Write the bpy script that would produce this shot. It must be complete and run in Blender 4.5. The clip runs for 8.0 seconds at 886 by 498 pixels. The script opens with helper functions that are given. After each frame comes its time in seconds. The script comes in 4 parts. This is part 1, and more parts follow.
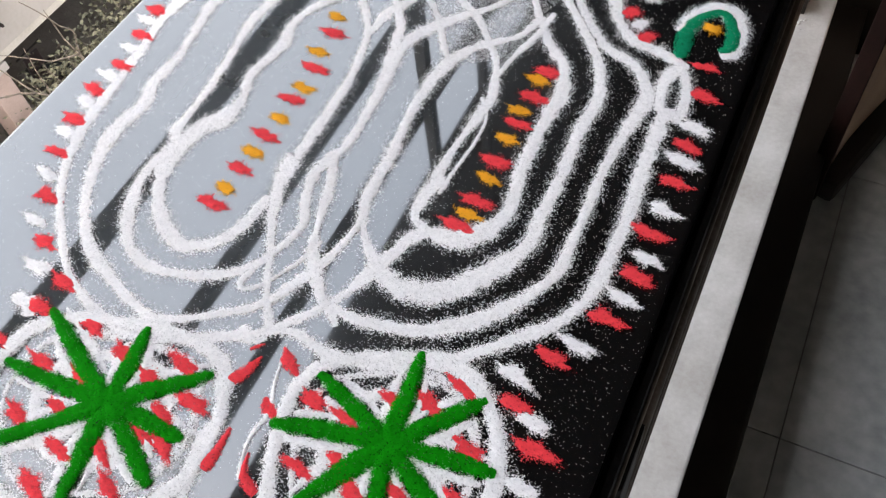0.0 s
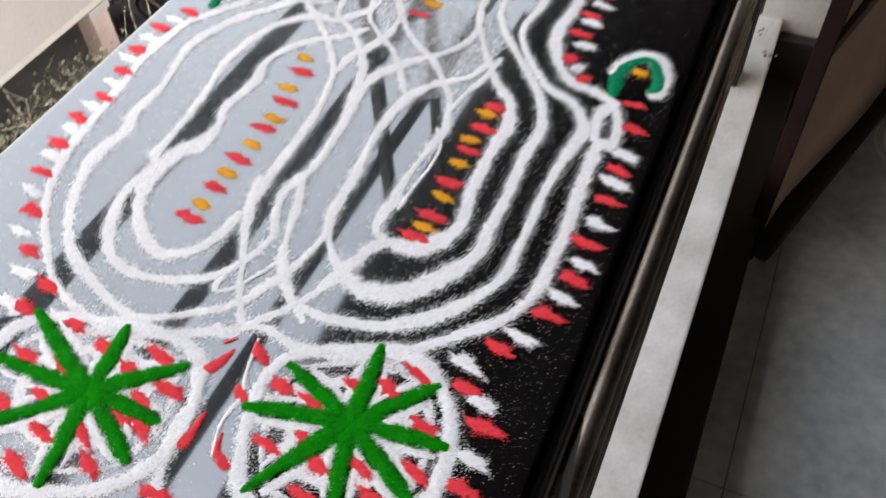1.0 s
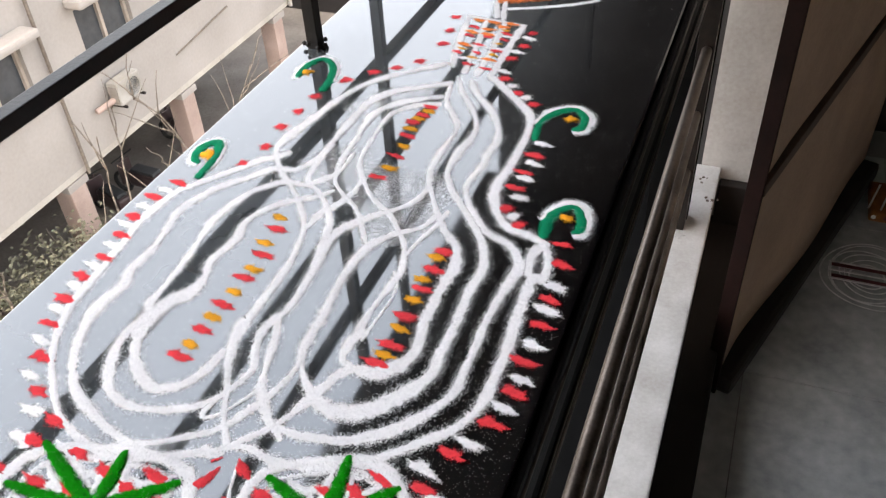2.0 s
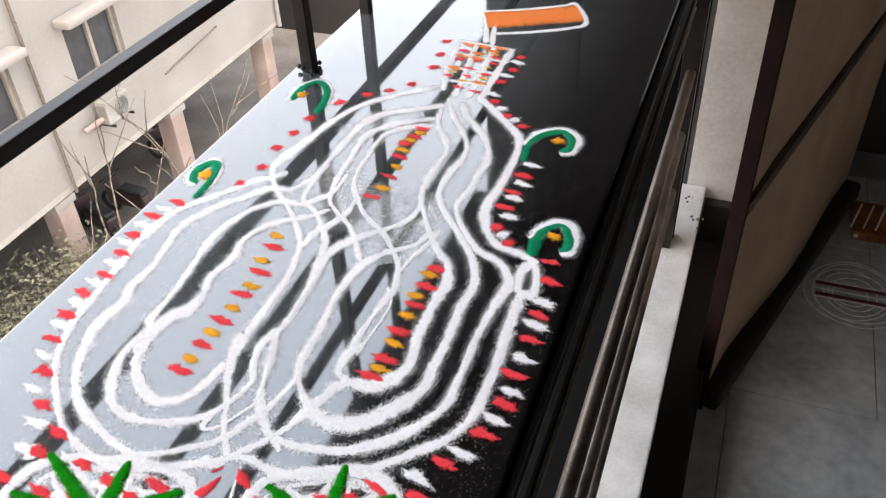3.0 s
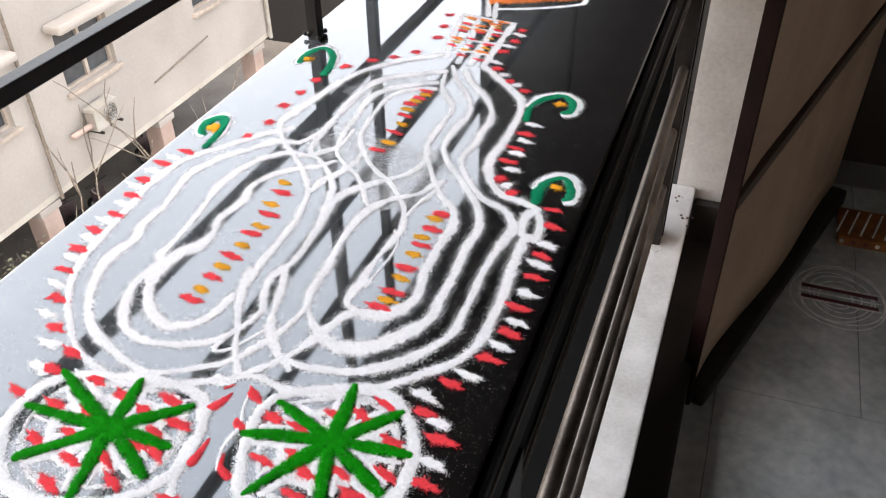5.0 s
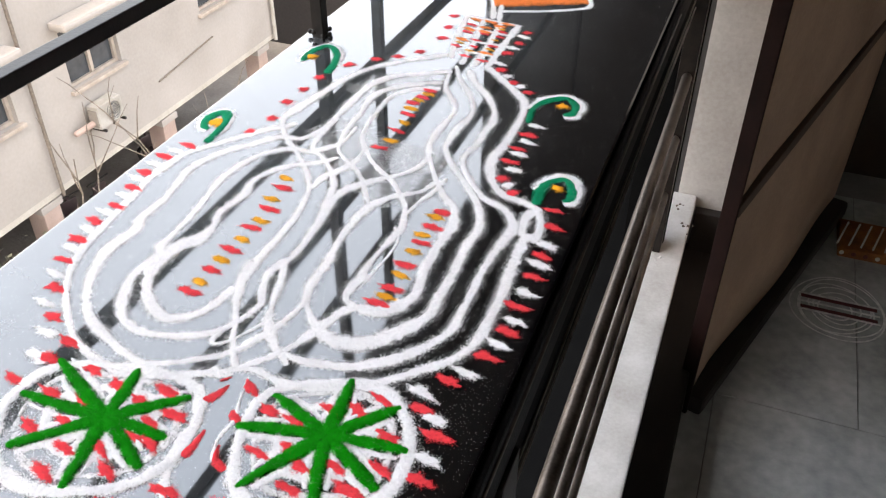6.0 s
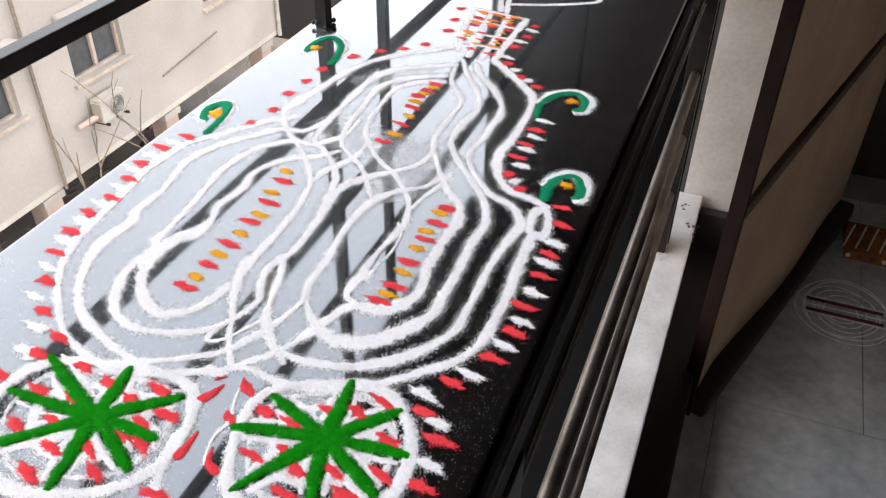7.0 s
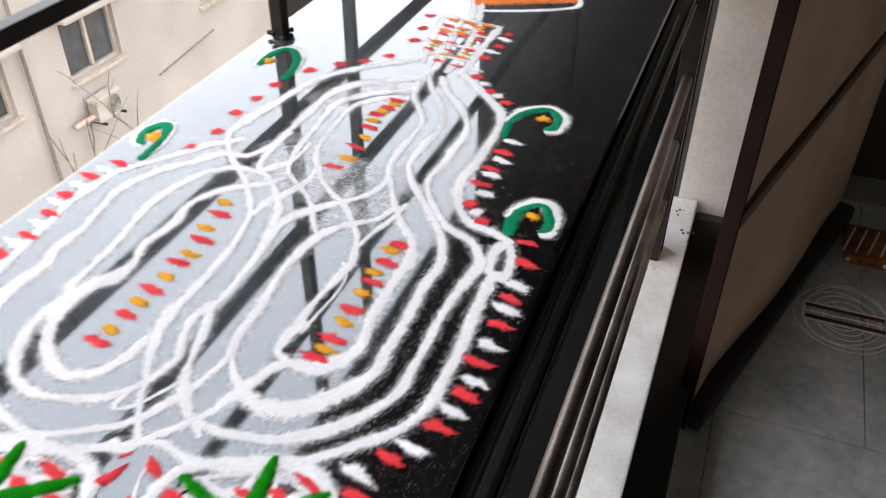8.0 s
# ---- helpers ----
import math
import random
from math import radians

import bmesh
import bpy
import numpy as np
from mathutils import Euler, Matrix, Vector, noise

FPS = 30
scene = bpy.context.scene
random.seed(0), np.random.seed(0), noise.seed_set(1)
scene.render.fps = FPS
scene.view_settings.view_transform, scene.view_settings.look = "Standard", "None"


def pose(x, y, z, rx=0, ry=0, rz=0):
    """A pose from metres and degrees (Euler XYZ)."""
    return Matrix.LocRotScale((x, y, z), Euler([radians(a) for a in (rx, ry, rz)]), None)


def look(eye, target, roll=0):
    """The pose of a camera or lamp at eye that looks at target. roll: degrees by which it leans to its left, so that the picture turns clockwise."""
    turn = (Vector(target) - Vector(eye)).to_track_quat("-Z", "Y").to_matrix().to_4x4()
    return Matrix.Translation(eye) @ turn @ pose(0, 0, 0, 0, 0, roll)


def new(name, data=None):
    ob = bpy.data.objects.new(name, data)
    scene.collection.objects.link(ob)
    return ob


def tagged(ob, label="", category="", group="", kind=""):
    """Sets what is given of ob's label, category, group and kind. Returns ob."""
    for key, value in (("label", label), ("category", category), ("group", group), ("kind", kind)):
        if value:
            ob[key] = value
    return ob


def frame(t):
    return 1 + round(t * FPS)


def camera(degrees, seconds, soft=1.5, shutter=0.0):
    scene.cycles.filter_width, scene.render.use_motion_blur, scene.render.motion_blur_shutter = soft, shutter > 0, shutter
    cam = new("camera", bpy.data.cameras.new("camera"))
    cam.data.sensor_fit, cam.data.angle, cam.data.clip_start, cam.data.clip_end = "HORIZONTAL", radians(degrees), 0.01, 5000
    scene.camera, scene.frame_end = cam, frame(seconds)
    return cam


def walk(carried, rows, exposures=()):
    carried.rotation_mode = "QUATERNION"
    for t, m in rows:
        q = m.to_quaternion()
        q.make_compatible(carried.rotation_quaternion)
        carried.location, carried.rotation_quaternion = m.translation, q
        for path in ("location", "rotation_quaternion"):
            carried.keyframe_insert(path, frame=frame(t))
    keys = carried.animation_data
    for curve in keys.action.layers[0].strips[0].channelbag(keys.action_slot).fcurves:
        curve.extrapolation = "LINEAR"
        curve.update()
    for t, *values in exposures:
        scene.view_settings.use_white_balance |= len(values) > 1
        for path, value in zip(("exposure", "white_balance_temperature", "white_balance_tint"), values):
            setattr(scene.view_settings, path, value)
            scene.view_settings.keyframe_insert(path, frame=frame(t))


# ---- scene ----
cam = camera(55.7, 8.0, soft=1.2, shutter=0.5)
PATH = [
    (0, (0.116, 0.065, 0.324), (-0.497, 1.043, -1.31), -8.1),
    (0.5, (0.111, 0.058, 0.33), (-0.492, 1.059, -1.292), -6.5),
    (1, (0.137, 0.017, 0.338), (-0.427, 1.172, -1.194), -3.0),
    (1.5, (0.17, -0.012, 0.379), (-0.444, 1.322, -0.979), -4.2),
    (2.8, (0.179, -0.057, 0.385), (-0.405, 1.395, -0.861), -2.7),
    (3, (0.18, -0.052, 0.394), (-0.406, 1.404, -0.845), -2.8),
    (3.5, (0.178, -0.058, 0.388), (-0.399, 1.413, -0.838), -2.3),
    (4, (0.181, -0.08, 0.381), (-0.393, 1.395, -0.842), -2.1),
    (5.5, (0.181, -0.1, 0.357), (-0.38, 1.397, -0.845), -0.2),
    (6, (0.182, -0.101, 0.357), (-0.383, 1.396, -0.842), 0.3),
    (6.5, (0.179, -0.096, 0.344), (-0.385, 1.401, -0.856), 0.8),
    (7, (0.175, -0.088, 0.345), (-0.393, 1.405, -0.858), 0.9),
    (7.5, (0.175, -0.08, 0.359), (-0.397, 1.41, -0.847), 0.7),
    (8, (0.181, -0.014, 0.332), (-0.387, 1.473, -0.879), 0.4),
]

walk(cam, [(t, look(eye, target, roll)) for t, eye, target, roll in PATH], exposures=[(0.0, 3.9, 6850, 8), (1.5, 3.98, 6850, 8), (3.0, 4.14, 6850, 8), (8.0, 4.17, 6850, 8)])

# ---- world and sun ----
SUN_EL, SUN_AZ = radians(62), radians(188)
world = bpy.data.worlds.new("sky")
scene.world = world
world.use_nodes = True
wn = world.node_tree.nodes
sky = wn.new("ShaderNodeTexSky")
sky.sky_type, sky.sun_disc = "NISHITA", False
sky.sun_elevation, sky.sun_rotation = SUN_EL, SUN_AZ
sky.dust_density, sky.air_density, sky.ozone_density = 5.0, 0.7, 0.0
wn["Background"].inputs["Strength"].default_value = 0.15
# a high cloud deck in front of the clear sky, paler and warmer towards the horizon
deck, rise, lift, tone = (wn.new("ShaderNode" + k) for k in ("Mix", "TexCoord", "SeparateXYZ", "ValToRGB"))
deck.data_type = "RGBA"
deck.inputs["Factor"].default_value = 0.7
tone.color_ramp.elements[0].position, tone.color_ramp.elements[0].color = 0.3, (1.75, 1.68, 1.6, 1)
tone.color_ramp.elements[1].position, tone.color_ramp.elements[1].color = 0.92, (0.86, 0.97, 1.08, 1)
world.node_tree.links.new(rise.outputs["Generated"], lift.inputs[0])
world.node_tree.links.new(lift.outputs["Z"], tone.inputs[0])
world.node_tree.links.new(tone.outputs[0], deck.inputs["B"])
world.node_tree.links.new(sky.outputs[0], deck.inputs["A"])
world.node_tree.links.new(deck.outputs["Result"], wn["Background"].inputs["Color"])
sun = new("sun", bpy.data.lights.new("sun", "SUN"))
sun.data.energy, sun.data.angle, sun.data.color = 0.1, radians(15), (1.0, 0.94, 0.85)
sun.matrix_world = look((math.sin(SUN_AZ) * math.cos(SUN_EL), math.cos(SUN_AZ) * math.cos(SUN_EL), math.sin(SUN_EL)), (0, 0, 0))

# ---- materials ----


def material(name, base, rough=0.6, metal=0.0, second=None, scale=6.0, fine=80.0, bump=0.15, spread=0.5, depth=0.002, coat=0.0):
    """Base colour mottled at two scales towards second, with fine relief."""
    m = bpy.data.materials.new(name)
    m.use_nodes = True
    n, l = m.node_tree.nodes, m.node_tree.links
    b = n["Principled BSDF"]
    b.inputs["Roughness"].default_value, b.inputs["Metallic"].default_value = rough, metal
    b.inputs["Coat Weight"].default_value = coat
    tc = n.new("ShaderNodeTexCoord")
    big, small = n.new("ShaderNodeTexNoise"), n.new("ShaderNodeTexNoise")
    big.inputs["Scale"].default_value, small.inputs["Scale"].default_value = scale, fine
    big.inputs["Detail"].default_value, small.inputs["Detail"].default_value = 5, 3
    for t in (big, small):
        l.new(tc.outputs["Object"], t.inputs["Vector"])
    add = n.new("ShaderNodeMath")
    add.operation = "MULTIPLY_ADD"
    add.inputs[1].default_value = 0.35
    l.new(small.outputs["Fac"], add.inputs[0])
    l.new(big.outputs["Fac"], add.inputs[2])
    ramp = n.new("ShaderNodeValToRGB")
    second = second or tuple(c * 0.7 for c in base)
    ramp.color_ramp.elements[0].position, ramp.color_ramp.elements[1].position = 0.68 - spread * 0.4, 0.68 + spread * 0.4
    ramp.color_ramp.elements[0].color, ramp.color_ramp.elements[1].color = (*second, 1), (*base, 1)
    l.new(add.outputs[0], ramp.inputs[0])
    l.new(ramp.outputs[0], b.inputs["Base Color"])
    bp = n.new("ShaderNodeBump")
    bp.inputs["Strength"].default_value, bp.inputs["Distance"].default_value = bump, depth
    l.new(small.outputs["Fac"], bp.inputs["Height"])
    l.new(bp.outputs[0], b.inputs["Normal"])
    return m


def powder(name, base, second, relief=0.0014):
    """Loose coloured powder: solid in the middle of a stroke, thinning out into single grains towards its rim."""
    m = bpy.data.materials.new(name)
    m.use_nodes = True
    n, l = m.node_tree.nodes, m.node_tree.links
    b = n["Principled BSDF"]
    b.inputs["Roughness"].default_value = 0.9
    b.inputs["Specular IOR Level"].default_value = 0.05
    tc = n.new("ShaderNodeTexCoord")
    grain = n.new("ShaderNodeTexVoronoi")
    grain.inputs["Scale"].default_value = 2500
    l.new(tc.outputs["Object"], grain.inputs["Vector"])
    clump = n.new("ShaderNodeTexNoise")
    clump.inputs["Scale"].default_value, clump.inputs["Detail"].default_value = 420, 5
    l.new(tc.outputs["Object"], clump.inputs["Vector"])
    tint = n.new("ShaderNodeMix")
    tint.data_type = "RGBA"
    tint.inputs["A"].default_value, tint.inputs["B"].default_value = (*second, 1), (*base, 1)
    sep = n.new("ShaderNodeSeparateColor")
    l.new(grain.outputs["Color"], sep.inputs[0])
    mixv = n.new("ShaderNodeMath")
    mixv.operation = "MULTIPLY_ADD"
    mixv.inputs[1].default_value = 0.4
    l.new(sep.outputs[1], mixv.inputs[0])
    l.new(clump.outputs["Fac"], mixv.inputs[2])
    l.new(mixv.outputs[0], tint.inputs["Factor"])
    l.new(tint.outputs["Result"], b.inputs["Base Color"])
    bp = n.new("ShaderNodeBump")
    bp.inputs["Strength"].default_value, bp.inputs["Distance"].default_value = 0.7, relief
    l.new(mixv.outputs[0], bp.inputs["Height"])
    l.new(bp.outputs[0], b.inputs["Normal"])
    uv = n.new("ShaderNodeUVMap")
    uv.uv_map = "rim"
    su = n.new("ShaderNodeSeparateXYZ")
    l.new(uv.outputs[0], su.inputs[0])
    wob = n.new("ShaderNodeMath")
    wob.operation = "MULTIPLY_ADD"
    wob.inputs[1].default_value = 0.7
    l.new(clump.outputs["Fac"], wob.inputs[0])
    drift = n.new("ShaderNodeTexNoise")
    drift.inputs["Scale"].default_value, drift.inputs["Detail"].default_value = 130, 6
    l.new(tc.outputs["Object"], drift.inputs["Vector"])
    sway = n.new("ShaderNodeMath")
    sway.operation = "MULTIPLY_ADD"
    sway.inputs[1].default_value = 0.9
    l.new(drift.outputs["Fac"], sway.inputs[0])
    l.new(su.outputs[0], sway.inputs[2])
    l.new(sway.outputs[0], wob.inputs[2])
    cover = n.new("ShaderNodeValToRGB")
    cr = cover.color_ramp
    cr.elements[0].position, cr.elements[0].color = 0.41, (1, 1, 1, 1)
    cr.elements[1].position, cr.elements[1].color = 0.98, (0, 0, 0, 1)
    for p, v in ((0.47, 0.85), (0.53, 0.52), (0.61, 0.24), (0.77, 0.08)):
        e = cr.elements.new(p)
        e.color = (v, v, v, 1)
    half = n.new("ShaderNodeMath")
    half.operation = "MULTIPLY"
    half.inputs[1].default_value = 1 / 3.3
    l.new(wob.outputs[0], half.inputs[0])
    l.new(half.outputs[0], cover.inputs[0])
    over = n.new("ShaderNodeMath")
    over.operation = "SUBTRACT"
    l.new(cover.outputs[0], over.inputs[0])
    l.new(sep.outputs[0], over.inputs[1])
    fade = n.new("ShaderNodeMapRange")
    fade.inputs["From Min"].default_value, fade.inputs["From Max"].default_value = -0.09, 0.09
    l.new(over.outputs[0], fade.inputs["Value"])
    l.new(fade.outputs[0], b.inputs["Alpha"])
    return m


def granite_material():
    m = material("polished_black_granite", (0.0022, 0.0022, 0.0026), 0.05, second=(0.0012, 0.0012, 0.0015), scale=25, fine=900, bump=0.0)
    n, l = m.node_tree.nodes, m.node_tree.links
    b = n["Principled BSDF"]
    tc = n.new("ShaderNodeTexCoord")
    smear = n.new("ShaderNodeTexNoise")
    smear.inputs["Scale"].default_value, smear.inputs["Detail"].default_value = 9, 6
    l.new(tc.outputs["Object"], smear.inputs["Vector"])
    rr = n.new("ShaderNodeMapRange")
    rr.inputs["From Min"].default_value, rr.inputs["From Max"].default_value = 0.35, 0.75
    rr.inputs["To Min"].default_value, rr.inputs["To Max"].default_value = 0.022, 0.075
    l.new(smear.outputs["Fac"], rr.inputs["Value"])
    l.new(rr.outputs[0], b.inputs["Roughness"])
    b.inputs["Specular IOR Level"].default_value = 1.0
    b.inputs["IOR"].default_value = 1.7
    # a thin veil of powder dust over the drawn part of the slab
    sx = n.new("ShaderNodeSeparateXYZ")
    l.new(tc.outputs["Object"], sx.inputs[0])
    veil = n.new("ShaderNodeMapRange")
    veil.interpolation_type = "SMOOTHSTEP"
    veil.inputs["From Min"].default_value, veil.inputs["From Max"].default_value = 0.07, -0.12
    l.new(sx.outputs[0], veil.inputs["Value"])
    mul = n.new("ShaderNodeMath")
    mul.operation = "MULTIPLY"
    l.new(veil.outputs[0], mul.inputs[0])
    l.new(smear.outputs["Fac"], mul.inputs[1])
    mix = n.new("ShaderNodeMix")
    mix.data_type = "RGBA"
    mix.inputs["B"].default_value = (0.10, 0.112, 0.12, 1)
    l.new(b.inputs["Base Color"].links[0].from_socket, mix.inputs["A"])
    l.new(mul.outputs[0], mix.inputs["Factor"])
    # single powder grains strewn over the polish
    speck = n.new("ShaderNodeTexVoronoi")
    speck.inputs["Scale"].default_value = 2600
    l.new(tc.outputs["Object"], speck.inputs["Vector"])
    pick = n.new("ShaderNodeSeparateColor")
    l.new(speck.outputs["Color"], pick.inputs[0])
    cloud = n.new("ShaderNodeTexNoise")
    cloud.inputs["Scale"].default_value, cloud.inputs["Detail"].default_value = 16, 7
    l.new(tc.outputs["Object"], cloud.inputs["Vector"])
    share = n.new("ShaderNodeMapRange")
    share.inputs["From Min"].default_value, share.inputs["From Max"].default_value = 0.4, 0.75
    share.inputs["To Min"].default_value, share.inputs["To Max"].default_value = 0.001, 0.028
    l.new(cloud.outputs["Fac"], share.inputs["Value"])
    lies = n.new("ShaderNodeMath")
    lies.operation = "LESS_THAN"
    l.new(pick.outputs[0], lies.inputs[0])
    l.new(share.outputs[0], lies.inputs[1])
    near = n.new("ShaderNodeMath")
    near.operation = "LESS_THAN"
    near.inputs[1].default_value = 0.42
    l.new(speck.outputs["Distance"], near.inputs[0])
    both = n.new("ShaderNodeMath")
    both.operation = "MULTIPLY"
    l.new(lies.outputs[0], both.inputs[0])
    l.new(near.outputs[0], both.inputs[1])
    dusty = n.new("ShaderNodeMix")
    dusty.data_type = "RGBA"
    dusty.inputs["B"].default_value = (0.4, 0.4, 0.41, 1)
    l.new(mix.outputs["Result"], dusty.inputs["A"])
    l.new(both.outputs[0], dusty.inputs["Factor"])
    l.new(dusty.outputs["Result"], b.inputs["Base Color"])
    matt = n.new("ShaderNodeMath")
    matt.operation = "MAXIMUM"
    l.new(rr.outputs[0], matt.inputs[0])
    l.new(both.outputs[0], matt.inputs[1])
    l.new(matt.outputs[0], b.inputs["Roughness"])
    return m


M_GRANITE = granite_material()
M_EDGE = material("granite_sawn_edge", (0.002, 0.002, 0.0022), 0.5, second=(0.004, 0.004, 0.004), scale=60, fine=500, bump=0.2)
M_EDGE.node_tree.nodes["Principled BSDF"].inputs["Specular IOR Level"].default_value = 0.08
M_WHITE = powder("white_rice_powder", (0.87, 0.865, 0.875), (0.52, 0.52, 0.54), 0.0009)
M_RED = powder("red_powder", (0.8, 0.06, 0.075), (0.5, 0.02, 0.035))
M_YELLOW = powder("yellow_powder", (0.78, 0.36, 0.025), (0.6, 0.24, 0.02))
M_GREEN = powder("bright_green_powder", (0.0005, 0.2, 0.002), (0.0005, 0.11, 0.001))
M_TEAL = powder("deep_green_powder", (0.002, 0.23, 0.105), (0.001, 0.1, 0.045))
M_ORANGE = powder("orange_powder", (0.85, 0.24, 0.06), (0.72, 0.17, 0.04))
M_IRON = material("black_painted_iron", (0.006, 0.0055, 0.0055), 0.38, second=(0.016, 0.012, 0.01), scale=30, fine=300, bump=0.3, depth=0.0006)
M_IRON.node_tree.nodes["Principled BSDF"].inputs["Specular IOR Level"].default_value = 0.18
M_TUBE = material("worn_steel_tube", (0.17, 0.14, 0.12), 0.38, metal=0.7, second=(0.05, 0.038, 0.03), scale=14, fine=220, bump=0.1)
# near-black for the sheet, ledge and bars under the shelf
M_BLACK = material("matt_near_black", (0.003, 0.003, 0.003), 0.7, second=(0.0015, 0.0015, 0.0015), scale=20, fine=200)
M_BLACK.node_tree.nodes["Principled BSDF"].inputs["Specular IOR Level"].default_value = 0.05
M_MARBLE = material("white_marble", (0.5, 0.495, 0.485), 0.4, second=(0.28, 0.265, 0.245), scale=13, fine=160, bump=0.12, spread=0.75)
M_DARKWALL = material("dark_brown_plinth", (0.017, 0.013, 0.012), 0.7, second=(0.009, 0.007, 0.006), scale=12, fine=150)
M_WALL = material("off_white_wall_paint", (0.48, 0.465, 0.445), 0.7, second=(0.32, 0.3, 0.278), scale=4, fine=120)
M_ROOM = material("dull_cream_wall_paint", (0.5, 0.455, 0.4), 0.8, second=(0.36, 0.32, 0.28), scale=3, fine=90)
M_LEAF = material("varnished_tan_wood", (0.5, 0.355, 0.25), 0.65, second=(0.27, 0.185, 0.13), scale=4, fine=90, spread=0.9)
M_STILE = material("dark_red_brown_wood", (0.014, 0.006, 0.005), 0.6, second=(0.007, 0.0035, 0.003), scale=16, fine=130)
M_STILE.node_tree.nodes["Principled BSDF"].inputs["Specular IOR Level"].default_value = 0.08
# brown shared by the leaf's shadow strip and the mortar crumbs
M_SHADOW_CRUMB = material("brown_shadow_strip_and_crumbs", (0.1, 0.068, 0.05), 0.7, second=(0.06, 0.04, 0.03), scale=9, fine=90)
M_TILE = material("grey_marble_tile", (0.6, 0.615, 0.615), 0.22, second=(0.24, 0.265, 0.27), scale=5, fine=40, bump=0.03, spread=0.7)
M_GROUT = material("tile_joint", (0.26, 0.26, 0.25), 0.8)
M_FACADE = material("cream_painted_plaster", (0.32, 0.287, 0.258), 0.85, second=(0.22, 0.195, 0.172), scale=0.5, fine=14, bump=0.2, spread=0.8, depth=0.01)
M_FACADE_DARK = material("shaded_soffit_concrete", (0.4, 0.36, 0.31), 0.9, second=(0.28, 0.25, 0.21), scale=1, fine=20)
M_GLASS = material("dark_window_glass", (0.05, 0.055, 0.06), 0.08, second=(0.03, 0.032, 0.035), scale=2, fine=10, bump=0.0)
M_FRAME = material("weathered_window_frame", (0.34, 0.285, 0.235), 0.6, second=(0.24, 0.195, 0.16), scale=6, fine=60)
M_PLASTIC = material("yellowed_white_casing", (0.33, 0.31, 0.28), 0.6, second=(0.2, 0.18, 0.15), scale=3.5, fine=50)
M_PINKCOL = material("faded_terracotta_paint", (0.34, 0.25, 0.21), 0.8, second=(0.24, 0.17, 0.14), scale=1.5, fine=30)
M_SOIL = material("dusty_brown_ground", (0.2, 0.175, 0.15), 0.95, second=(0.12, 0.102, 0.085), scale=0.8, fine=12, bump=0.6, depth=0.03)
M_LEAVES = material("dusty_green_leaves", (0.15, 0.14, 0.088), 0.8, second=(0.07, 0.066, 0.04), scale=8, fine=60)
M_BARK = material("grey_brown_bark", (0.16, 0.13, 0.1), 0.9, second=(0.09, 0.07, 0.055), scale=20, fine=120)
M_TYRE = material("black_rubber", (0.02, 0.02, 0.02), 0.8)
M_BIKE = material("dark_metal_paint", (0.05, 0.03, 0.03), 0.35, second=(0.03, 0.02, 0.02))
M_WOODDOOR = material("dark_teak_door", (0.035, 0.02, 0.012), 0.5, second=(0.018, 0.01, 0.006), scale=10, fine=80)
M_TURMERIC = material("turmeric_yellow_paint", (0.3, 0.11, 0.016), 0.75, second=(0.12, 0.035, 0.008), scale=18, fine=140)
M_CHALK = material("white_chalk_line", (0.85, 0.84, 0.82), 0.9, second=(0.65, 0.65, 0.65), scale=60, fine=600)
M_FAINT = material("faint_trodden_chalk", (0.8, 0.8, 0.8), 0.9, second=(0.5, 0.51, 0.51), scale=50, fine=500)
M_MAROON = material("dark_red_chalk", (0.13, 0.035, 0.035), 0.9, second=(0.07, 0.02, 0.022), scale=40, fine=300)
# darkened so that the mirrored ceiling stays black in the granite
M_CEIL = material("dark_ceiling_for_reflection", (0.024, 0.022, 0.023), 0.6, second=(0.015, 0.014, 0.014), scale=3, fine=60)

# ---- building helpers ----


def part(name, bm, mat, parent=None, label="", smooth=False):
    me = bpy.data.meshes.new(name)
    bm.to_mesh(me)
    bm.free()
    me.materials.append(mat)
    if smooth:
        for p in me.polygons:
            p.use_smooth = True
    ob = new(name, me)
    if parent:
        ob.parent = parent
    if label:
        ob["label"] = label
    return ob


def thing(name, label, category, kind="", group="", at=(0, 0, 0)):
    ob = new(name)
    ob.location = at
    ob.empty_display_size = 0.05
    return tagged(ob, label, category, group, kind)


def block(x0, x1, y0, y1, z0, z1, bevel=0.0, bm=None):
    bm = bm or bmesh.new()
    r = bmesh.ops.create_cube(bm, size=1, matrix=Matrix.LocRotScale(((x0 + x1) / 2, (y0 + y1) / 2, (z0 + z1) / 2), None, (x1 - x0, y1 - y0, z1 - z0)))
    if bevel:
        es = {e for v in r["verts"] for e in v.link_edges}
        bmesh.ops.bevel(bm, geom=list(es), offset=bevel, segments=2, affect="EDGES", profile=0.6)
    return bm


def tube(a, b, r, seg=12, r2=None, bm=None):
    bm = bm or bmesh.new()
    a, b = Vector(a), Vector(b)
    m = Matrix.Translation((a + b) / 2) @ (b - a).to_track_quat("Z", "Y").to_matrix().to_4x4()
    bmesh.ops.create_cone(bm, cap_ends=True, segments=seg, radius1=r, radius2=r if r2 is None else r2, depth=(b - a).length, matrix=m)
    return bm


def rounded_rod(a, b, r, seg=14):
    bm = tube(a, b, r, seg)
    caps = [e for e in bm.edges if sum(len(f.verts) > 4 for f in e.link_faces) == 1]
    bmesh.ops.bevel(bm, geom=caps, offset=r * 0.5, segments=3, affect="EDGES", profile=0.5)
    return bm


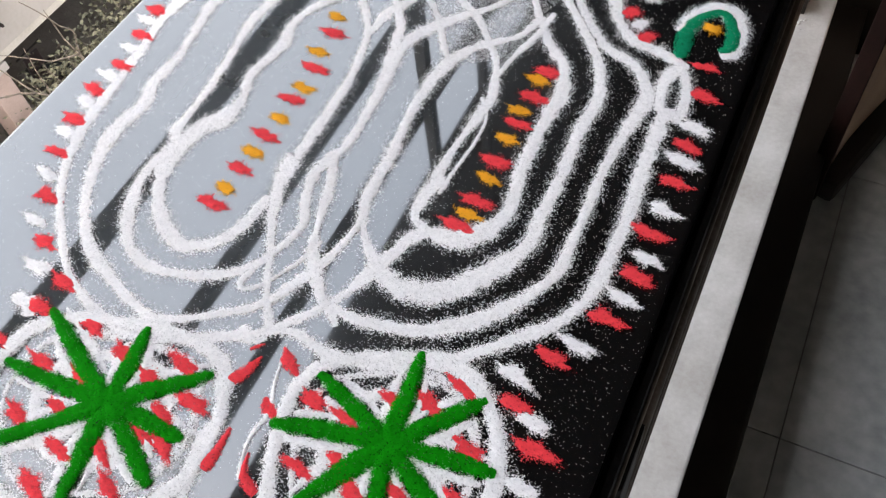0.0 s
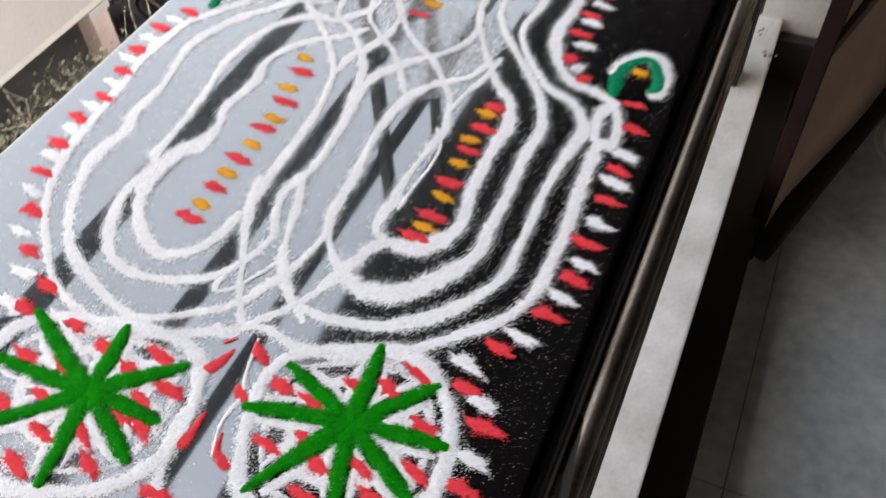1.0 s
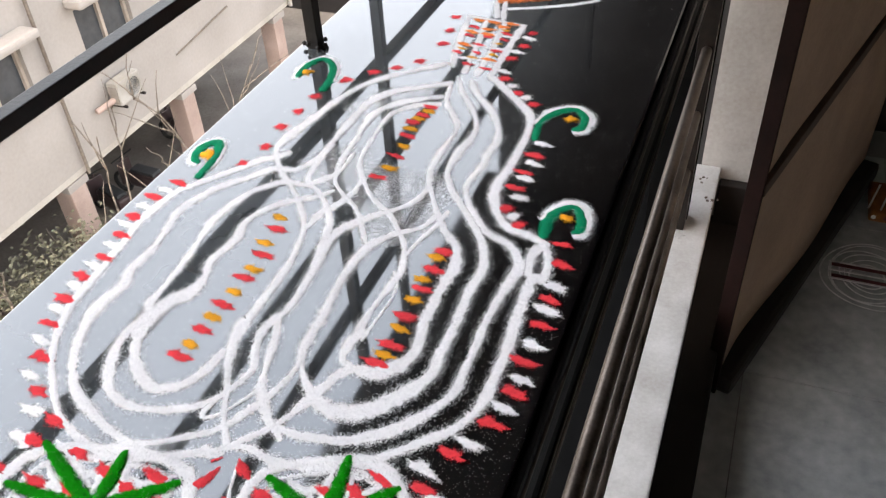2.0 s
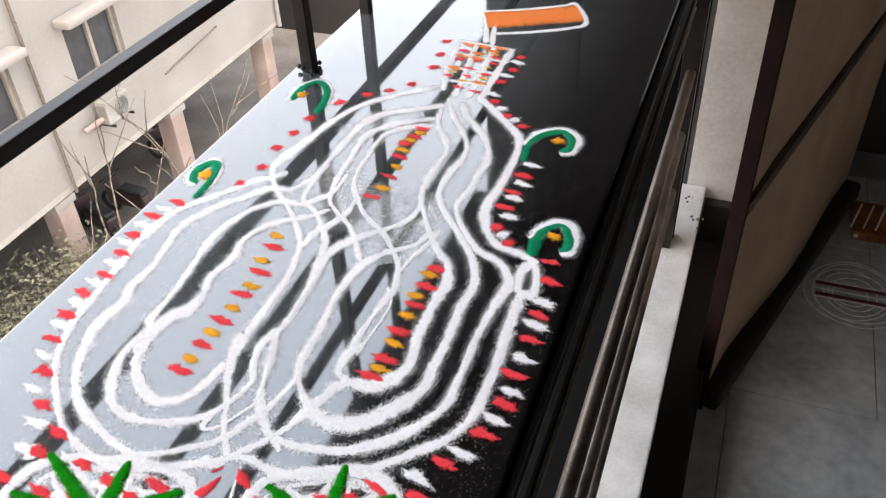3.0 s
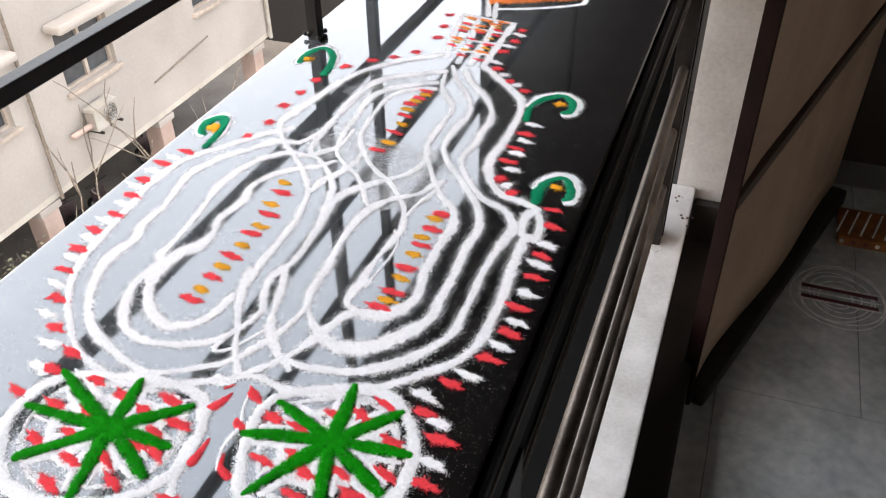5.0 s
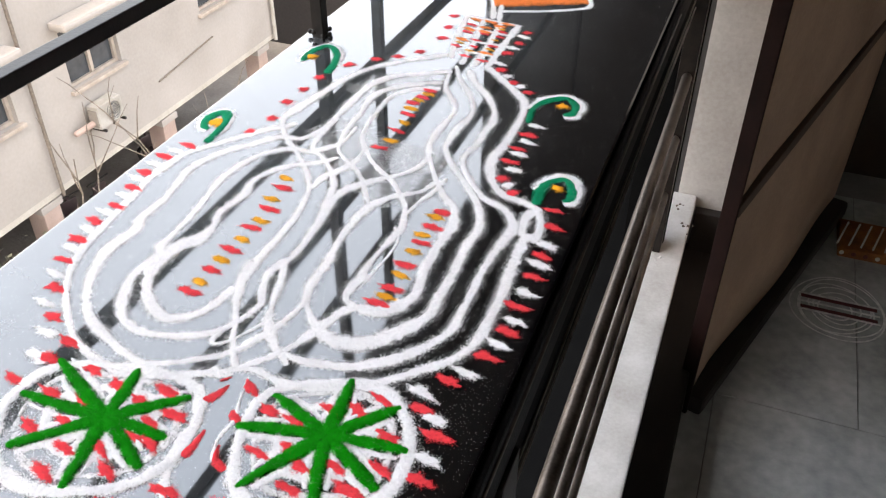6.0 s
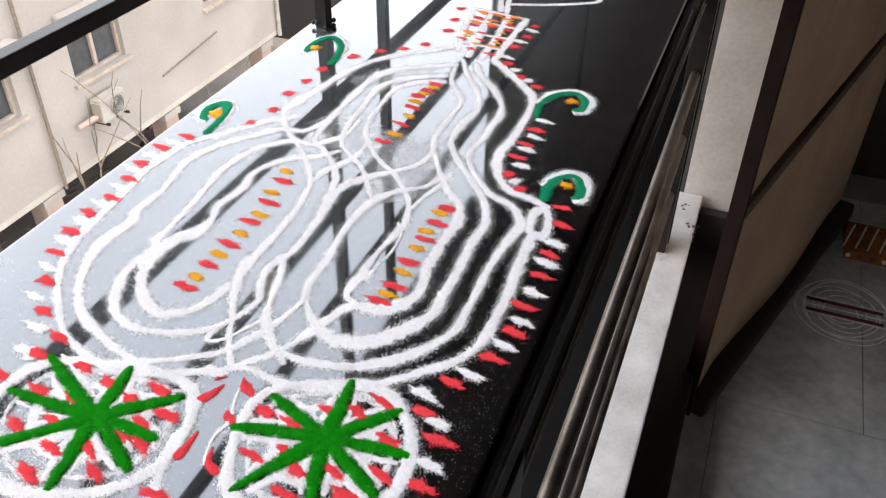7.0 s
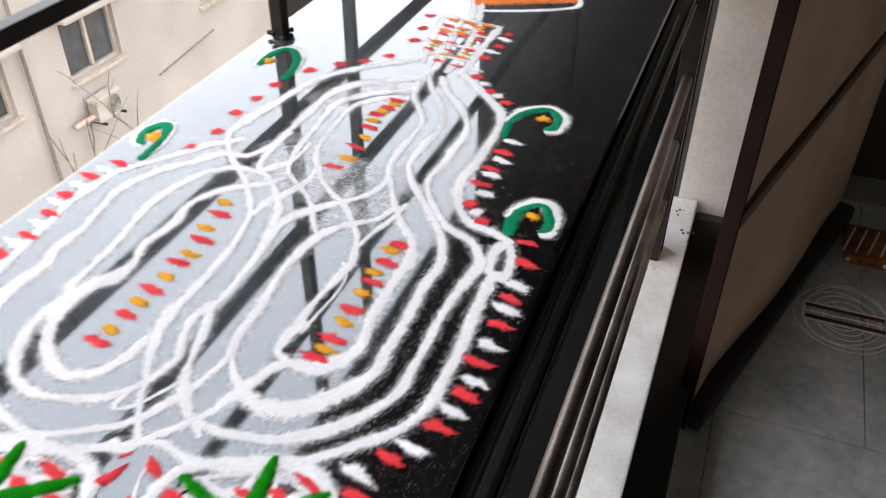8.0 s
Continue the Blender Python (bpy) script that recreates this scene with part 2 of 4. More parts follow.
# ---- granite shelf ----
XL, XR, YN, YF = -0.263, 0.098, -0.75, 2.28
shelf = tagged(part("granite_shelf", block(XL, XR, YN, YF, -0.032, 0.0, 0.0022), M_GRANITE, smooth=False),
               "polished black granite shelf slab on the balcony railing", "shelf", kind="structure")
part("edge_strip", block(XR + 0.0005, XR + 0.006, YN, YF, -0.05, -0.006, 0.002), M_EDGE, shelf, "dark sawn edge moulding")

part("bead", rounded_rod((XR + 0.005, YN, -0.08), (XR + 0.005, 1.45, -0.08), 0.0013, 8), M_TUBE, shelf, "thin bright metal bead")
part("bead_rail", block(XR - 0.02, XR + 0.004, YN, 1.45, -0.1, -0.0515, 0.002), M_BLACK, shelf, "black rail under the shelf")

# ---- outer railing ----
rail = thing("outer_railing", "black painted iron railing along the shelf's outer edge", "railing", at=(-0.268, 0.7, 0))
RX = -0.268
for h, w in ((0.113, 0.0065), (0.26, 0.0065), (0.404, 0.0065)):
    part("rail_bar", block(RX - w, RX + w, YN, YF, h - w, h + w, 0.001), M_IRON, rail)
for x, y, w in ((-0.245, 0.655, 0.0065), (-0.25, 0.81, 0.006), (-0.255, 2.1, 0.0065), (-0.255, -0.7, 0.0065)):
    part("post", block(x - w, x + w, y - w, y + w, 0.0, 0.75, 0.001), M_IRON, rail)
bm = bmesh.new()
for k in range(7):
    a = k * 0.9
    bmesh.ops.create_icosphere(bm, subdivisions=1, radius=0.003, matrix=Matrix.Translation((-0.245 + 0.011 * math.cos(a), 0.655 + 0.011 * math.sin(a), 0.003 + 0.002 * (k % 3))))
part("weld_foot", bm, M_IRON, rail, "rough weld at the post foot")
for ob in rail.children:
    ob.matrix_parent_inverse = Matrix.Translation((0.268, -0.7, 0))

# ---- inner railing below the shelf ----
inner = thing("inner_railing", "horizontal worn steel tubes on black posts under the shelf", "railing", at=(0.085, 1.47, -0.76))
for z, yf, r in ((-0.339, 1.45, 0.0098), (-0.474, 1.45, 0.0095), (-0.608, 1.45, 0.009)):
    part("tube", rounded_rod((0.092, YN, z), (0.094, yf, z), r), M_TUBE, inner, smooth=True)
# thin rods added as the highlights along the black profile's edges
for x, y1, z, r in ((0.1045, 0.9, -0.016, 0.0014), (0.1, 1.1, -0.108, 0.0022), (0.0985, 1.24, -0.128, 0.0012)):
    part("edge_highlight", rounded_rod((x, YN, z), (x, y1, z), r, 8), M_TUBE, inner, "thin grey strip standing in for a highlight on the black profile", smooth=True)
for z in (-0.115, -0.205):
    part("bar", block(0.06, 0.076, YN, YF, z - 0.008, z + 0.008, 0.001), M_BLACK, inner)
for y in (1.452, 0.2, -0.6):
    part("post", block(0.075, 0.107, y, y + 0.035, -0.76, -0.05, 0.002), M_IRON, inner)
for ob in inner.children:
    ob.matrix_parent_inverse = Matrix.Translation((-0.085, -1.47, 0.76))

# ---- balcony structure ----
FZ = -1.02
kerb = tagged(part("kerb", block(0.072, 0.156, -1.6, 1.72, -0.79, -0.76, 0.004), M_MARBLE), "white marble slab capping the low balcony kerb", "kerb", kind="structure")
crumb = random.Random(11)
for cx, cy, n in ((0.106, 1.43, 9), (0.148, 1.58, 7), (0.12, 1.66, 4)):
    bm = bmesh.new()
    for k in range(n):
        r = crumb.uniform(0.0014, 0.0045)
        spot = Matrix.LocRotScale((cx + crumb.gauss(0, 0.008), cy + crumb.gauss(0, 0.014), -0.7595), None, (1, 1.3, 0.55))
        bmesh.ops.create_icosphere(bm, subdivisions=1, radius=r, matrix=spot)
    for v in bm.verts:
        v.co += Vector((crumb.uniform(-1, 1), crumb.uniform(-1, 1), 0)) * 0.0012
    part("mortar_crumbs", bm, M_MARBLE if n == 9 else M_SHADOW_CRUMB, kerb, "rough lumps of old mortar")
tagged(part("plinth", block(0.072, 0.148, -1.6, 2.299, -1.35, -0.791), M_DARKWALL), "dark brown plinth wall under the marble kerb", "wall", kind="structure")
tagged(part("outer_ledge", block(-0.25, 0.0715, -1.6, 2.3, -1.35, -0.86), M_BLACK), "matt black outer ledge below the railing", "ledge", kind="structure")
tagged(part("end_panel", block(0.02, 0.109, 1.492, 1.51, -0.859, -0.052), M_BLACK), "near-black sheet at the railing's end", "panel", kind="structure")
tagged(part("skirting", block(0.149, 0.225, -1.6, 1.72, -1.06, -0.9, 0.006), M_DARKWALL), "dark brown skirting step along the plinth", "skirting", kind="structure")
tagged(part("pier_skirting", block(0.159, 0.34, 1.69, 1.7205, FZ, -0.79, 0.003), M_DARKWALL), "dark brown skirting at the pier foot", "skirting", kind="structure")
tagged(part("wall_pier", block(0.11, 0.36, 1.721, 2.299, FZ, 1.45), M_WALL), "off-white painted wall pier with soft light streaks", "wall", kind="structure")
floor = tagged(part("floor", block(0.15, 2.4, -1.6, 2.6, FZ - 0.3, FZ - 0.004), M_GROUT), "grey marble tiled balcony floor", "floor", kind="structure")
# end wall placed and darkened to bound the sky mirrored in the granite
end = bmesh.new()
block(-0.585, 0.5, 2.3, 2.5, -1.35, 1.45, bm=end)
block(1.5, 2.4, 2.3, 2.5, -1.35, 1.45, bm=end)
block(0.5, 1.5, 2.3, 2.5, 0.95, 1.45, bm=end)
tagged(part("wall_north", end, M_DARKWALL), "dark brown end wall with a doorway, toned for the granite's reflection", "wall", kind="structure")
tagged(part("door_1", block(0.5, 1.5, 2.45, 2.49, FZ, 0.95), M_WOODDOOR), "dark closed teak door in the end wall", "door", kind="structure")
tagged(part("wall_east", block(2.4, 2.6, -1.8, 2.5, -1.35, 1.45), M_ROOM), "off-white painted house wall", "wall", kind="structure")
tagged(part("wall_south", block(-0.64, 2.4, -1.8, -1.6, -1.35, 1.45), M_ROOM), "off-white painted end wall", "wall", kind="structure")
# unseen slab whose edge and dark tone shape the granite's reflection
tagged(part("ceiling", block(-0.7, 2.6, -1.8, 2.5, 1.45, 1.6), M_CEIL), "unseen balcony ceiling slab, dark for the granite's reflection", "ceiling", kind="structure")
for i in range(-4, 3):
    for j in range(-1, 4):
        bond = 0.588 + (0.3 if i < 0 else 0.0)
        x0, x1, y0, y1 = bond + 0.6 * (j - 1), bond + 0.6 * j, 1.337 + 0.6 * i, 1.337 + 0.6 * (i + 1)
        x0, x1, y0, y1 = max(x0, 0.226) + 0.001, min(x1, 2.4) - 0.001, max(y0, -1.6) + 0.001, min(y1, 2.3) - 0.001
        if x1 - x0 > 0.02 and y1 - y0 > 0.02:
            part("tile", block(x0, x1, y0, y1, FZ - 0.012, FZ, 0.0012), M_TILE, floor)

# ---- door leaf ----
leaf = thing("door_leaf", "open tan wooden door leaf with a dark red-brown edge strip", "door", at=(0.235, 1.25, FZ))


def warped_panel(y0, y1, z0, z1, ny=36, nz=24):
    """A thin board that has bowed and buckled a little with damp."""
    bm = bmesh.new()
    grid = {}
    for i in range(ny + 1):
        for k in range(nz + 1):
            y, z = y0 + (y1 - y0) * i / ny, z0 + (z1 - z0) * k / nz
            bow = -0.009 * (0.5 + 0.5 * math.sin(7.5 * y - 2.2 * z + 0.8)) * min(1, 8 * (y - y0)) - 0.006 * (0.5 + 0.5 * math.sin(3.1 * z + 9 * y))
            grid[i, k, 0], grid[i, k, 1] = bm.verts.new((bow, y, z)), bm.verts.new((bow - 0.012, y, z))
    for i in range(ny):
        for k in range(nz):
            bm.faces.new([grid[i, k, 0], grid[i + 1, k, 0], grid[i + 1, k + 1, 0], grid[i, k + 1, 0]])
            bm.faces.new([grid[i, k + 1, 1], grid[i + 1, k + 1, 1], grid[i + 1, k, 1], grid[i, k, 1]])
    for i in range(ny):
        for k, flip in ((0, 1), (nz, -1)):
            bm.faces.new([grid[i, k, 0], grid[i, k, 1], grid[i + 1, k, 1], grid[i + 1, k, 0]][::flip])
    for k in range(nz):
        for i, flip in ((0, -1), (ny, 1)):
            bm.faces.new([grid[i, k, 0], grid[i, k, 1], grid[i, k + 1, 1], grid[i, k + 1, 0]][::flip])
    bmesh.ops.recalc_face_normals(bm, faces=bm.faces)
    return bm


part("panel", warped_panel(0.009, 0.995, 0.05, 2.1), M_LEAF, leaf, smooth=True)
# dark rail put where the leaf fades into shade at the floor
part("foot_shade_rail", block(-0.026, 0.03, 0.009, 0.995, 0.0, 0.05, 0.012), M_DARKWALL, leaf, "dark bottom rail standing in for the shade at the leaf's foot")
part("stile", block(-0.028, 0.002, 0.0, 0.0085, 0.0, 2.1, 0.002), M_STILE, leaf, "dark red-brown edge strip")
# added strip: the diagonal shadow on the leaf, built as a shape
bm = block(-0.016, 0.003, 0.0, 0.96, -0.004, 0.024, 0.002)
bm.transform(Matrix.Translation((0, 0.01, 0.515)) @ Matrix.Rotation(0.115, 4, "X"))
part("shadow_strip", bm, M_SHADOW_CRUMB, leaf, "thin dark strip standing in for a shadow across the leaf")
leaf.rotation_euler = (0, 0, -math.atan2(0.3, 0.95))

# ---- threshold ----
sill = thing("threshold", "turmeric yellow painted threshold with white stripes", "threshold", at=(1.02, 2.035, FZ))
part("beam", block(-0.48, 0.44, -0.06, 0.09, 0.0, 0.03, 0.006), M_TURMERIC, sill)
for k in range(30):
    x = -0.47 + k * 0.03
    bm = block(-0.0025, 0.0025, -0.062, 0.062, 0.0302, 0.0315)
    bm.transform(Matrix.Translation((x, 0.015, 0)) @ Matrix.Rotation(-0.25, 4, "Z"))
    part("stripe", bm, M_CHALK, sill)
    part("spot", tube((x, -0.0602, 0.016), (x, -0.062, 0.016), 0.006, 10), M_CHALK if k % 3 == 0 else M_MAROON, sill)

# ---- floor drawing ----
fdraw = thing("floor_rangoli", "faint white chalk ovals crossed by dark red bands on the floor", "rangoli", at=(0.545, 1.745, FZ))


def ring(rx, ry, w, h=0.0012, seg=48):
    bm = bmesh.new()
    vs = []
    for k in range(seg):
        a = 2 * math.pi * k / seg
        j = 1 + 0.03 * math.sin(3 * a + rx * 90)
        for d, z in ((-w, 0), (0, h), (w, 0)):
            vs.append(bm.verts.new(((rx * j + d) * math.cos(a), (ry * j + d) * math.sin(a), z)))
    for k in range(seg):
        for c in (0, 1):
            q = (k * 3 + c, k * 3 + c + 1, ((k + 1) % seg) * 3 + c + 1, ((k + 1) % seg) * 3 + c)
            bm.faces.new([vs[i] for i in q])
    return bm


for s, dx in ((1.0, 0.0), (0.9, 0.006), (0.78, -0.005), (0.66, 0.004), (0.5, 0.0), (0.36, -0.006)):
    bm = ring(0.112 * s, 0.125 * s, 0.0022)
    bm.transform(Matrix.Translation((dx, dx * 0.6, 0)))
    part("chalk_ring", bm, M_FAINT, fdraw)
for dy in (-0.024, 0.02):
    part("red_band", block(-0.088, 0.092, dy - 0.006, dy + 0.006, 0.0012, 0.0026), M_MAROON, fdraw)
for dy in (-0.034, -0.002, 0.031):
    part("chalk_band", block(-0.094, 0.098, dy - 0.0025, dy + 0.0025, 0.0012, 0.0028), M_FAINT, fdraw)

# ---- powder drawing on the shelf ----
rangoli = thing("chariot_rangoli", "coloured powder chariot drawing on the polished granite", "rangoli", at=(-0.1, 0.35, 0))
ROOT = Matrix.Translation((0.1, -0.35, 0))
rng = random.Random(5)


def smooth_path(pts, step=2.2):
    """A curve through the points (x, y, width), in steps of some millimetres."""
    pts = [Vector(p) for p in pts]
    p = [2 * pts[0] - pts[1], *pts, 2 * pts[-1] - pts[-2]]
    res = []
    for i in range(1, len(p) - 2):
        k = max(2, int((p[i + 1] - p[i]).length / step))
        for s in range(k):
            t = s / k
            res.append(0.5 * (2 * p[i] + (p[i + 1] - p[i - 1]) * t + (2 * p[i - 1] - 5 * p[i] + 4 * p[i + 1] - p[i + 2]) * t * t + (3 * p[i] - p[i - 1] - 3 * p[i + 1] + p[i + 2]) * t ** 3))
    res.append(pts[-1])
    return res


PROFILE = ((-2.4, 0.0), (-1.6, 0.02), (-1.15, 0.1), (-0.85, 0.45), (-0.45, 0.9), (0.0, 1.0), (0.45, 0.9), (0.85, 0.45), (1.15, 0.1), (1.6, 0.02), (2.4, 0.0))
LIFT = [0.0]


def stroke_mesh(pts, height, wander=0.2, taper=True, fringe=2.6, thin=0.0):
    """A poured low ridge of powder along the points (x, y, width); all in millimetres. thin: how far the cover is rubbed away."""
    path = smooth_path(pts)
    bm = bmesh.new()
    uv = bm.loops.layers.uv.new("rim")
    LIFT[0] = (LIFT[0] + 0.037) % 0.35
    seed = rng.uniform(0, 500)
    rows, n = [], len(path)
    for i, q in enumerate(path):
        d = (path[min(i + 1, n - 1)] - path[max(i - 1, 0)]).to_2d()
        d.normalize()
        side = Vector((d.y, -d.x))
        e = min(i, n - 1 - i)
        cap = (0.55, 0.85, 0.97, 1.0)[min(e, 3)] if taper else 1.0
        w = max(q.z * 0.9, 1.2) / 2 * cap * (1 + wander * 1.9 * noise.noise((i * 0.09, seed, 0)) + 0.8 * wander * noise.noise((i * 0.4, seed, 3)))
        h = height * cap * (1 + 0.5 * noise.noise((i * 0.2, seed, 7)))
        row = []
        for u, z in PROFILE:
            jit = 0.3 * noise.noise((i * 0.6, u * 3 + seed, 1)) * min(w, 3.0)
            p = q.to_2d() + side * (math.copysign(min(abs(u), 1.0) * w + max(0.0, abs(u) - 1.0) * min(w, fringe), u) + jit)
            row.append((bm.verts.new((p.x / 1000, p.y / 1000, (0.04 + 0.5 * LIFT[0] + z * h) / 1000)), max(abs(u), thin) if thin else abs(u)))
        rows.append(row)
    for a, b in zip(rows, rows[1:]):
        for (v0, u0), (v1, u1), (v2, u2), (v3, u3) in zip(a, a[1:], b[1:], b):
            f = bm.faces.new((v0, v1, v2, v3))
            for lp, u in zip(f.loops, (u0, u1, u2, u3)):
                lp[uv].uv = (u, 0)
    return bm


def even(width, pts):
    return [(x, y, width) for x, y in pts]


def mound_mesh(length, width, height, angle=0.0, rough=0.28):
    """A pinch of powder: an uneven, pointed oval heap."""
    bm = bmesh.new()
    uv = bm.loops.layers.uv.new("rim")
    seed, seg = rng.uniform(0, 500), 22
    ca, sa = math.cos(angle), math.sin(angle)
    rows = []
    for u, z, rim in ((0.0, 1.0, 0), (0.5, 0.85, 0.3), (0.8, 0.5, 0.6), (1.0, 0.2, 0.9), (1.25, 0.03, 1.4), (1.6, 0.0, 2.4)):
        row = []
        for k in range(seg):
            a = 2 * math.pi * k / seg
            j = 1 + rough * 1.7 * noise.noise((math.cos(a) * 1.4, math.sin(a) * 1.4, seed)) + rough * 1.3 * noise.noise((math.cos(a) * 4, math.sin(a) * 4, seed))
            px = (length / 2 + max(0, u - 1) * width * 0.8) * min(u, 1) * j * math.cos(a)
            py = (width / 2 * min(u, 1) + max(0, u - 1) * width * 0.75) * j * math.sin(a) * (0.7 + 0.3 * abs(math.sin(a)))
            row.append((bm.verts.new(((px * ca - py * sa) / 1000, (px * sa + py * ca) / 1000, (0.08 + z * height) / 1000)), rim))
        rows.append(row)
    for r0, r1 in zip(rows, rows[1:]):
        for k in range(seg):
            q = (r0[k], r0[(k + 1) % seg], r1[(k + 1) % seg], r1[k])
            f = bm.faces.new([v for v, _ in q][::-1])
            for lp, (_, u) in zip(f.loops, list(q)[::-1]):
                lp[uv].uv = (u, 0)
    bmesh.ops.remove_doubles(bm, verts=bm.verts, dist=1e-7)
    return bm


def lay(ob, at=(0, 0), parent=None):
    """Places a part of the drawing at plan millimetres."""
    ob.parent = parent or rangoli
    ob.location = (at[0] / 1000, at[1] / 1000, 0)
    ob.matrix_parent_inverse = ROOT
    return ob


SPILL = []


def line(pts, mat=None, name="white_line", label="", height=0.3, fringe=3.0):
    SPILL.extend((p.to_2d(), p.z) for p in smooth_path(pts, 4.0))
    return lay(part(name, stroke_mesh(pts, height, fringe=fringe), mat or M_WHITE, label=label, smooth=True))


def veil(pts):
    """Fine dust rubbed thinly over a broad band."""
    return lay(part("dust_veil", stroke_mesh(pts, 0.02, 0.3, True, 8.0, 1.3), M_WHITE, label="thin rubbed white dust", smooth=True))


def dots(kind, pts):
    mat, name = {"r": (M_RED, "red_dash"), "w": (M_WHITE, "white_dash"), "y": (M_YELLOW, "yellow_dash"), "o": (M_ORANGE, "orange_dash")}[kind[0]]
    for p in pts:
        s = 0.95 if kind == "orange_small" else 0.75 if "small" in kind else 1.0
        length, width = (9.5, 8.5) if "round" in kind else (rng.uniform(15.5, 18.5) * s, rng.uniform(5.4, 6.8) * s)
        if name == "yellow_dash":
            length, width = length * 0.82, width * 0.9
        heap = mound_mesh(length, width, 0.5 if s == 1 else 0.4, radians(rng.uniform(-19, -4)))
        heap.transform(Matrix.Translation((0, 0, 0.0003 if s < 1 else 0.0001)))
        lay(part(name, heap, mat, smooth=True), p)


def curl(pts, eye, bed_width=12, hook=9.0, eye_size=9.0):
    """A green hook with a yellow eye, on a bed of white."""
    c = Vector((sum(p[0] for p in pts) / len(pts), sum(p[1] for p in pts) / len(pts)))
    holder = lay(new("curl"))
    bed = [Vector(p) + (Vector(p) - Vector(eye)).normalized() * 3.5 for p in pts[1:]]
    lay(part("white_bed", stroke_mesh(even(bed_width, bed), 0.5), M_WHITE, smooth=True), parent=holder).matrix_parent_inverse = Matrix()
    lay(part("green_hook", stroke_mesh(even(hook, pts), 1.0, 0.2, True, 1.0), M_TEAL, smooth=True), parent=holder).matrix_parent_inverse = Matrix()
    lay(part("yellow_eye", mound_mesh(eye_size * 1.15, eye_size * 0.95, 1.6, -0.3), M_YELLOW, smooth=True), eye, holder).matrix_parent_inverse = Matrix()


line([(-173, 472, 8.2), (-181, 461, 8.4), (-193, 451, 9.8), (-209, 428, 10.3), (-222, 410, 10.4), (-232, 396, 9.3), (-236, 381, 7.9), (-238, 362, 9.4), (-238, 345, 7.5), (-235, 326, 7.2), (-231, 298, 8.3), (-227, 263, 9.2), (-222, 245, 7.5), (-215, 229, 7), (-203, 211, 6.1), (-191, 198, 5.7), (-177, 184, 6.4), (-161, 173, 5.8), (-132, 163, 5.9), (-115, 162, 5.4), (-97, 168, 5.8), (-76, 178, 6.3), (-62, 186, 5), (-51, 198, 6.4), (-41, 211, 5.8), (-34, 225, 6.7), (-30, 237, 9.2), (-26, 249, 7.6), (-22, 260, 7.5), (-15, 266, 8)])
line([(-143, 494, 7), (-149, 462, 6.2), (-157, 448, 7.2), (-175, 444, 10), (-189, 426, 9.1), (-202, 411, 10.2), (-211, 392, 9.1), (-217, 374, 9.5), (-214, 355, 7.2), (-209, 327, 7.5), (-209, 299, 8.3), (-204, 285, 10.4), (-206, 272, 12.7), (-207, 258, 10.3), (-203, 242, 8.4), (-195, 224, 7.4), (-184, 208, 7.5)])
line([(-184, 208, 7.5), (-172, 196, 7.2), (-158, 188, 8), (-142, 181, 7.1), (-128, 176, 6.3), (-115, 173, 6), (-100, 178, 5.4), (-83, 189, 6.4), (-71, 198, 5.7), (-62, 213, 6.7), (-56, 227, 7.6), (-52, 241, 6.5), (-50, 256, 5), (-52, 265, 6), (-56, 277, 4.9), (-53, 285, 5.7)])
line([(-121, 486, 4.7), (-120, 471, 5), (-121, 453, 5.2), (-128, 443, 8.2), (-137, 432, 8), (-156, 430, 8), (-172, 415, 7.6), (-179, 400, 7.6), (-183, 381, 7.9), (-184, 362, 6.7), (-180, 340, 6.5), (-176, 310, 6.6), (-175, 284, 6.9), (-175, 276, 8.3), (-169, 265, 7.5), (-172, 248, 10), (-169, 231, 9.4), (-160, 213, 9.5), (-150, 202, 6.4), (-134, 196, 7.3), (-116, 198, 5.6), (-100, 204, 6.3), (-89, 212, 4.9), (-82, 222, 5.8), (-78, 233, 6.6), (-76, 245, 6), (-78, 254, 4.9)])
line([(-112, 432, 5.5), (-123, 419, 6.4), (-135, 411, 8), (-144, 404, 8.4), (-154, 390, 8), (-159, 373, 7.1), (-155, 354, 8), (-159, 328, 7.9), (-154, 311, 7.4), (-154, 293, 14.5), (-162, 282, 15), (-166, 266, 14.5), (-164, 250, 12.3), (-154, 231, 10.4), (-140, 218, 9.4), (-126, 212, 8.4), (-118, 215, 9.2), (-110, 221, 9.4), (-105, 230, 7.9), (-102, 243, 7.2), (-102, 255, 7)])
line([(-100, 658, 9.4), (-121, 639, 9.3), (-144, 619, 9.1), (-163, 594, 8.2), (-174, 562, 9), (-181, 524, 10.7), (-187, 491, 11.1), (-187, 471, 6.2), (-169, 445, 6.2), (-147, 425, 4.9), (-128, 404, 5.5), (-113, 382, 4.9), (-107, 362, 5.4), (-103, 338, 6.6), (-102, 315, 6.9), (-102, 293, 8), (-102, 282, 8), (-103, 282, 11.7), (-101, 266, 9.5), (-96, 252, 7.8), (-90, 239, 6.2), (-82, 226, 6.2), (-76, 213, 4.9), (-69, 202, 4.4), (-59, 189, 5.8)])
line([(-82, 622, 10.6), (-110, 604, 9.7), (-131, 590, 11.8), (-144, 566, 9.2), (-146, 536, 8.2), (-146, 500, 7.8), (-144, 460, 7.5), (-139, 437, 5.8), (-126, 428, 4.5), (-109, 411, 4.7), (-97, 393, 6.3), (-91, 372, 8.1), (-85, 351, 8.3), (-82, 324, 6.7), (-81, 299, 6.8), (-85, 288, 8.4), (-87, 275, 8.8), (-83, 261, 6.9), (-77, 248, 6.3)])
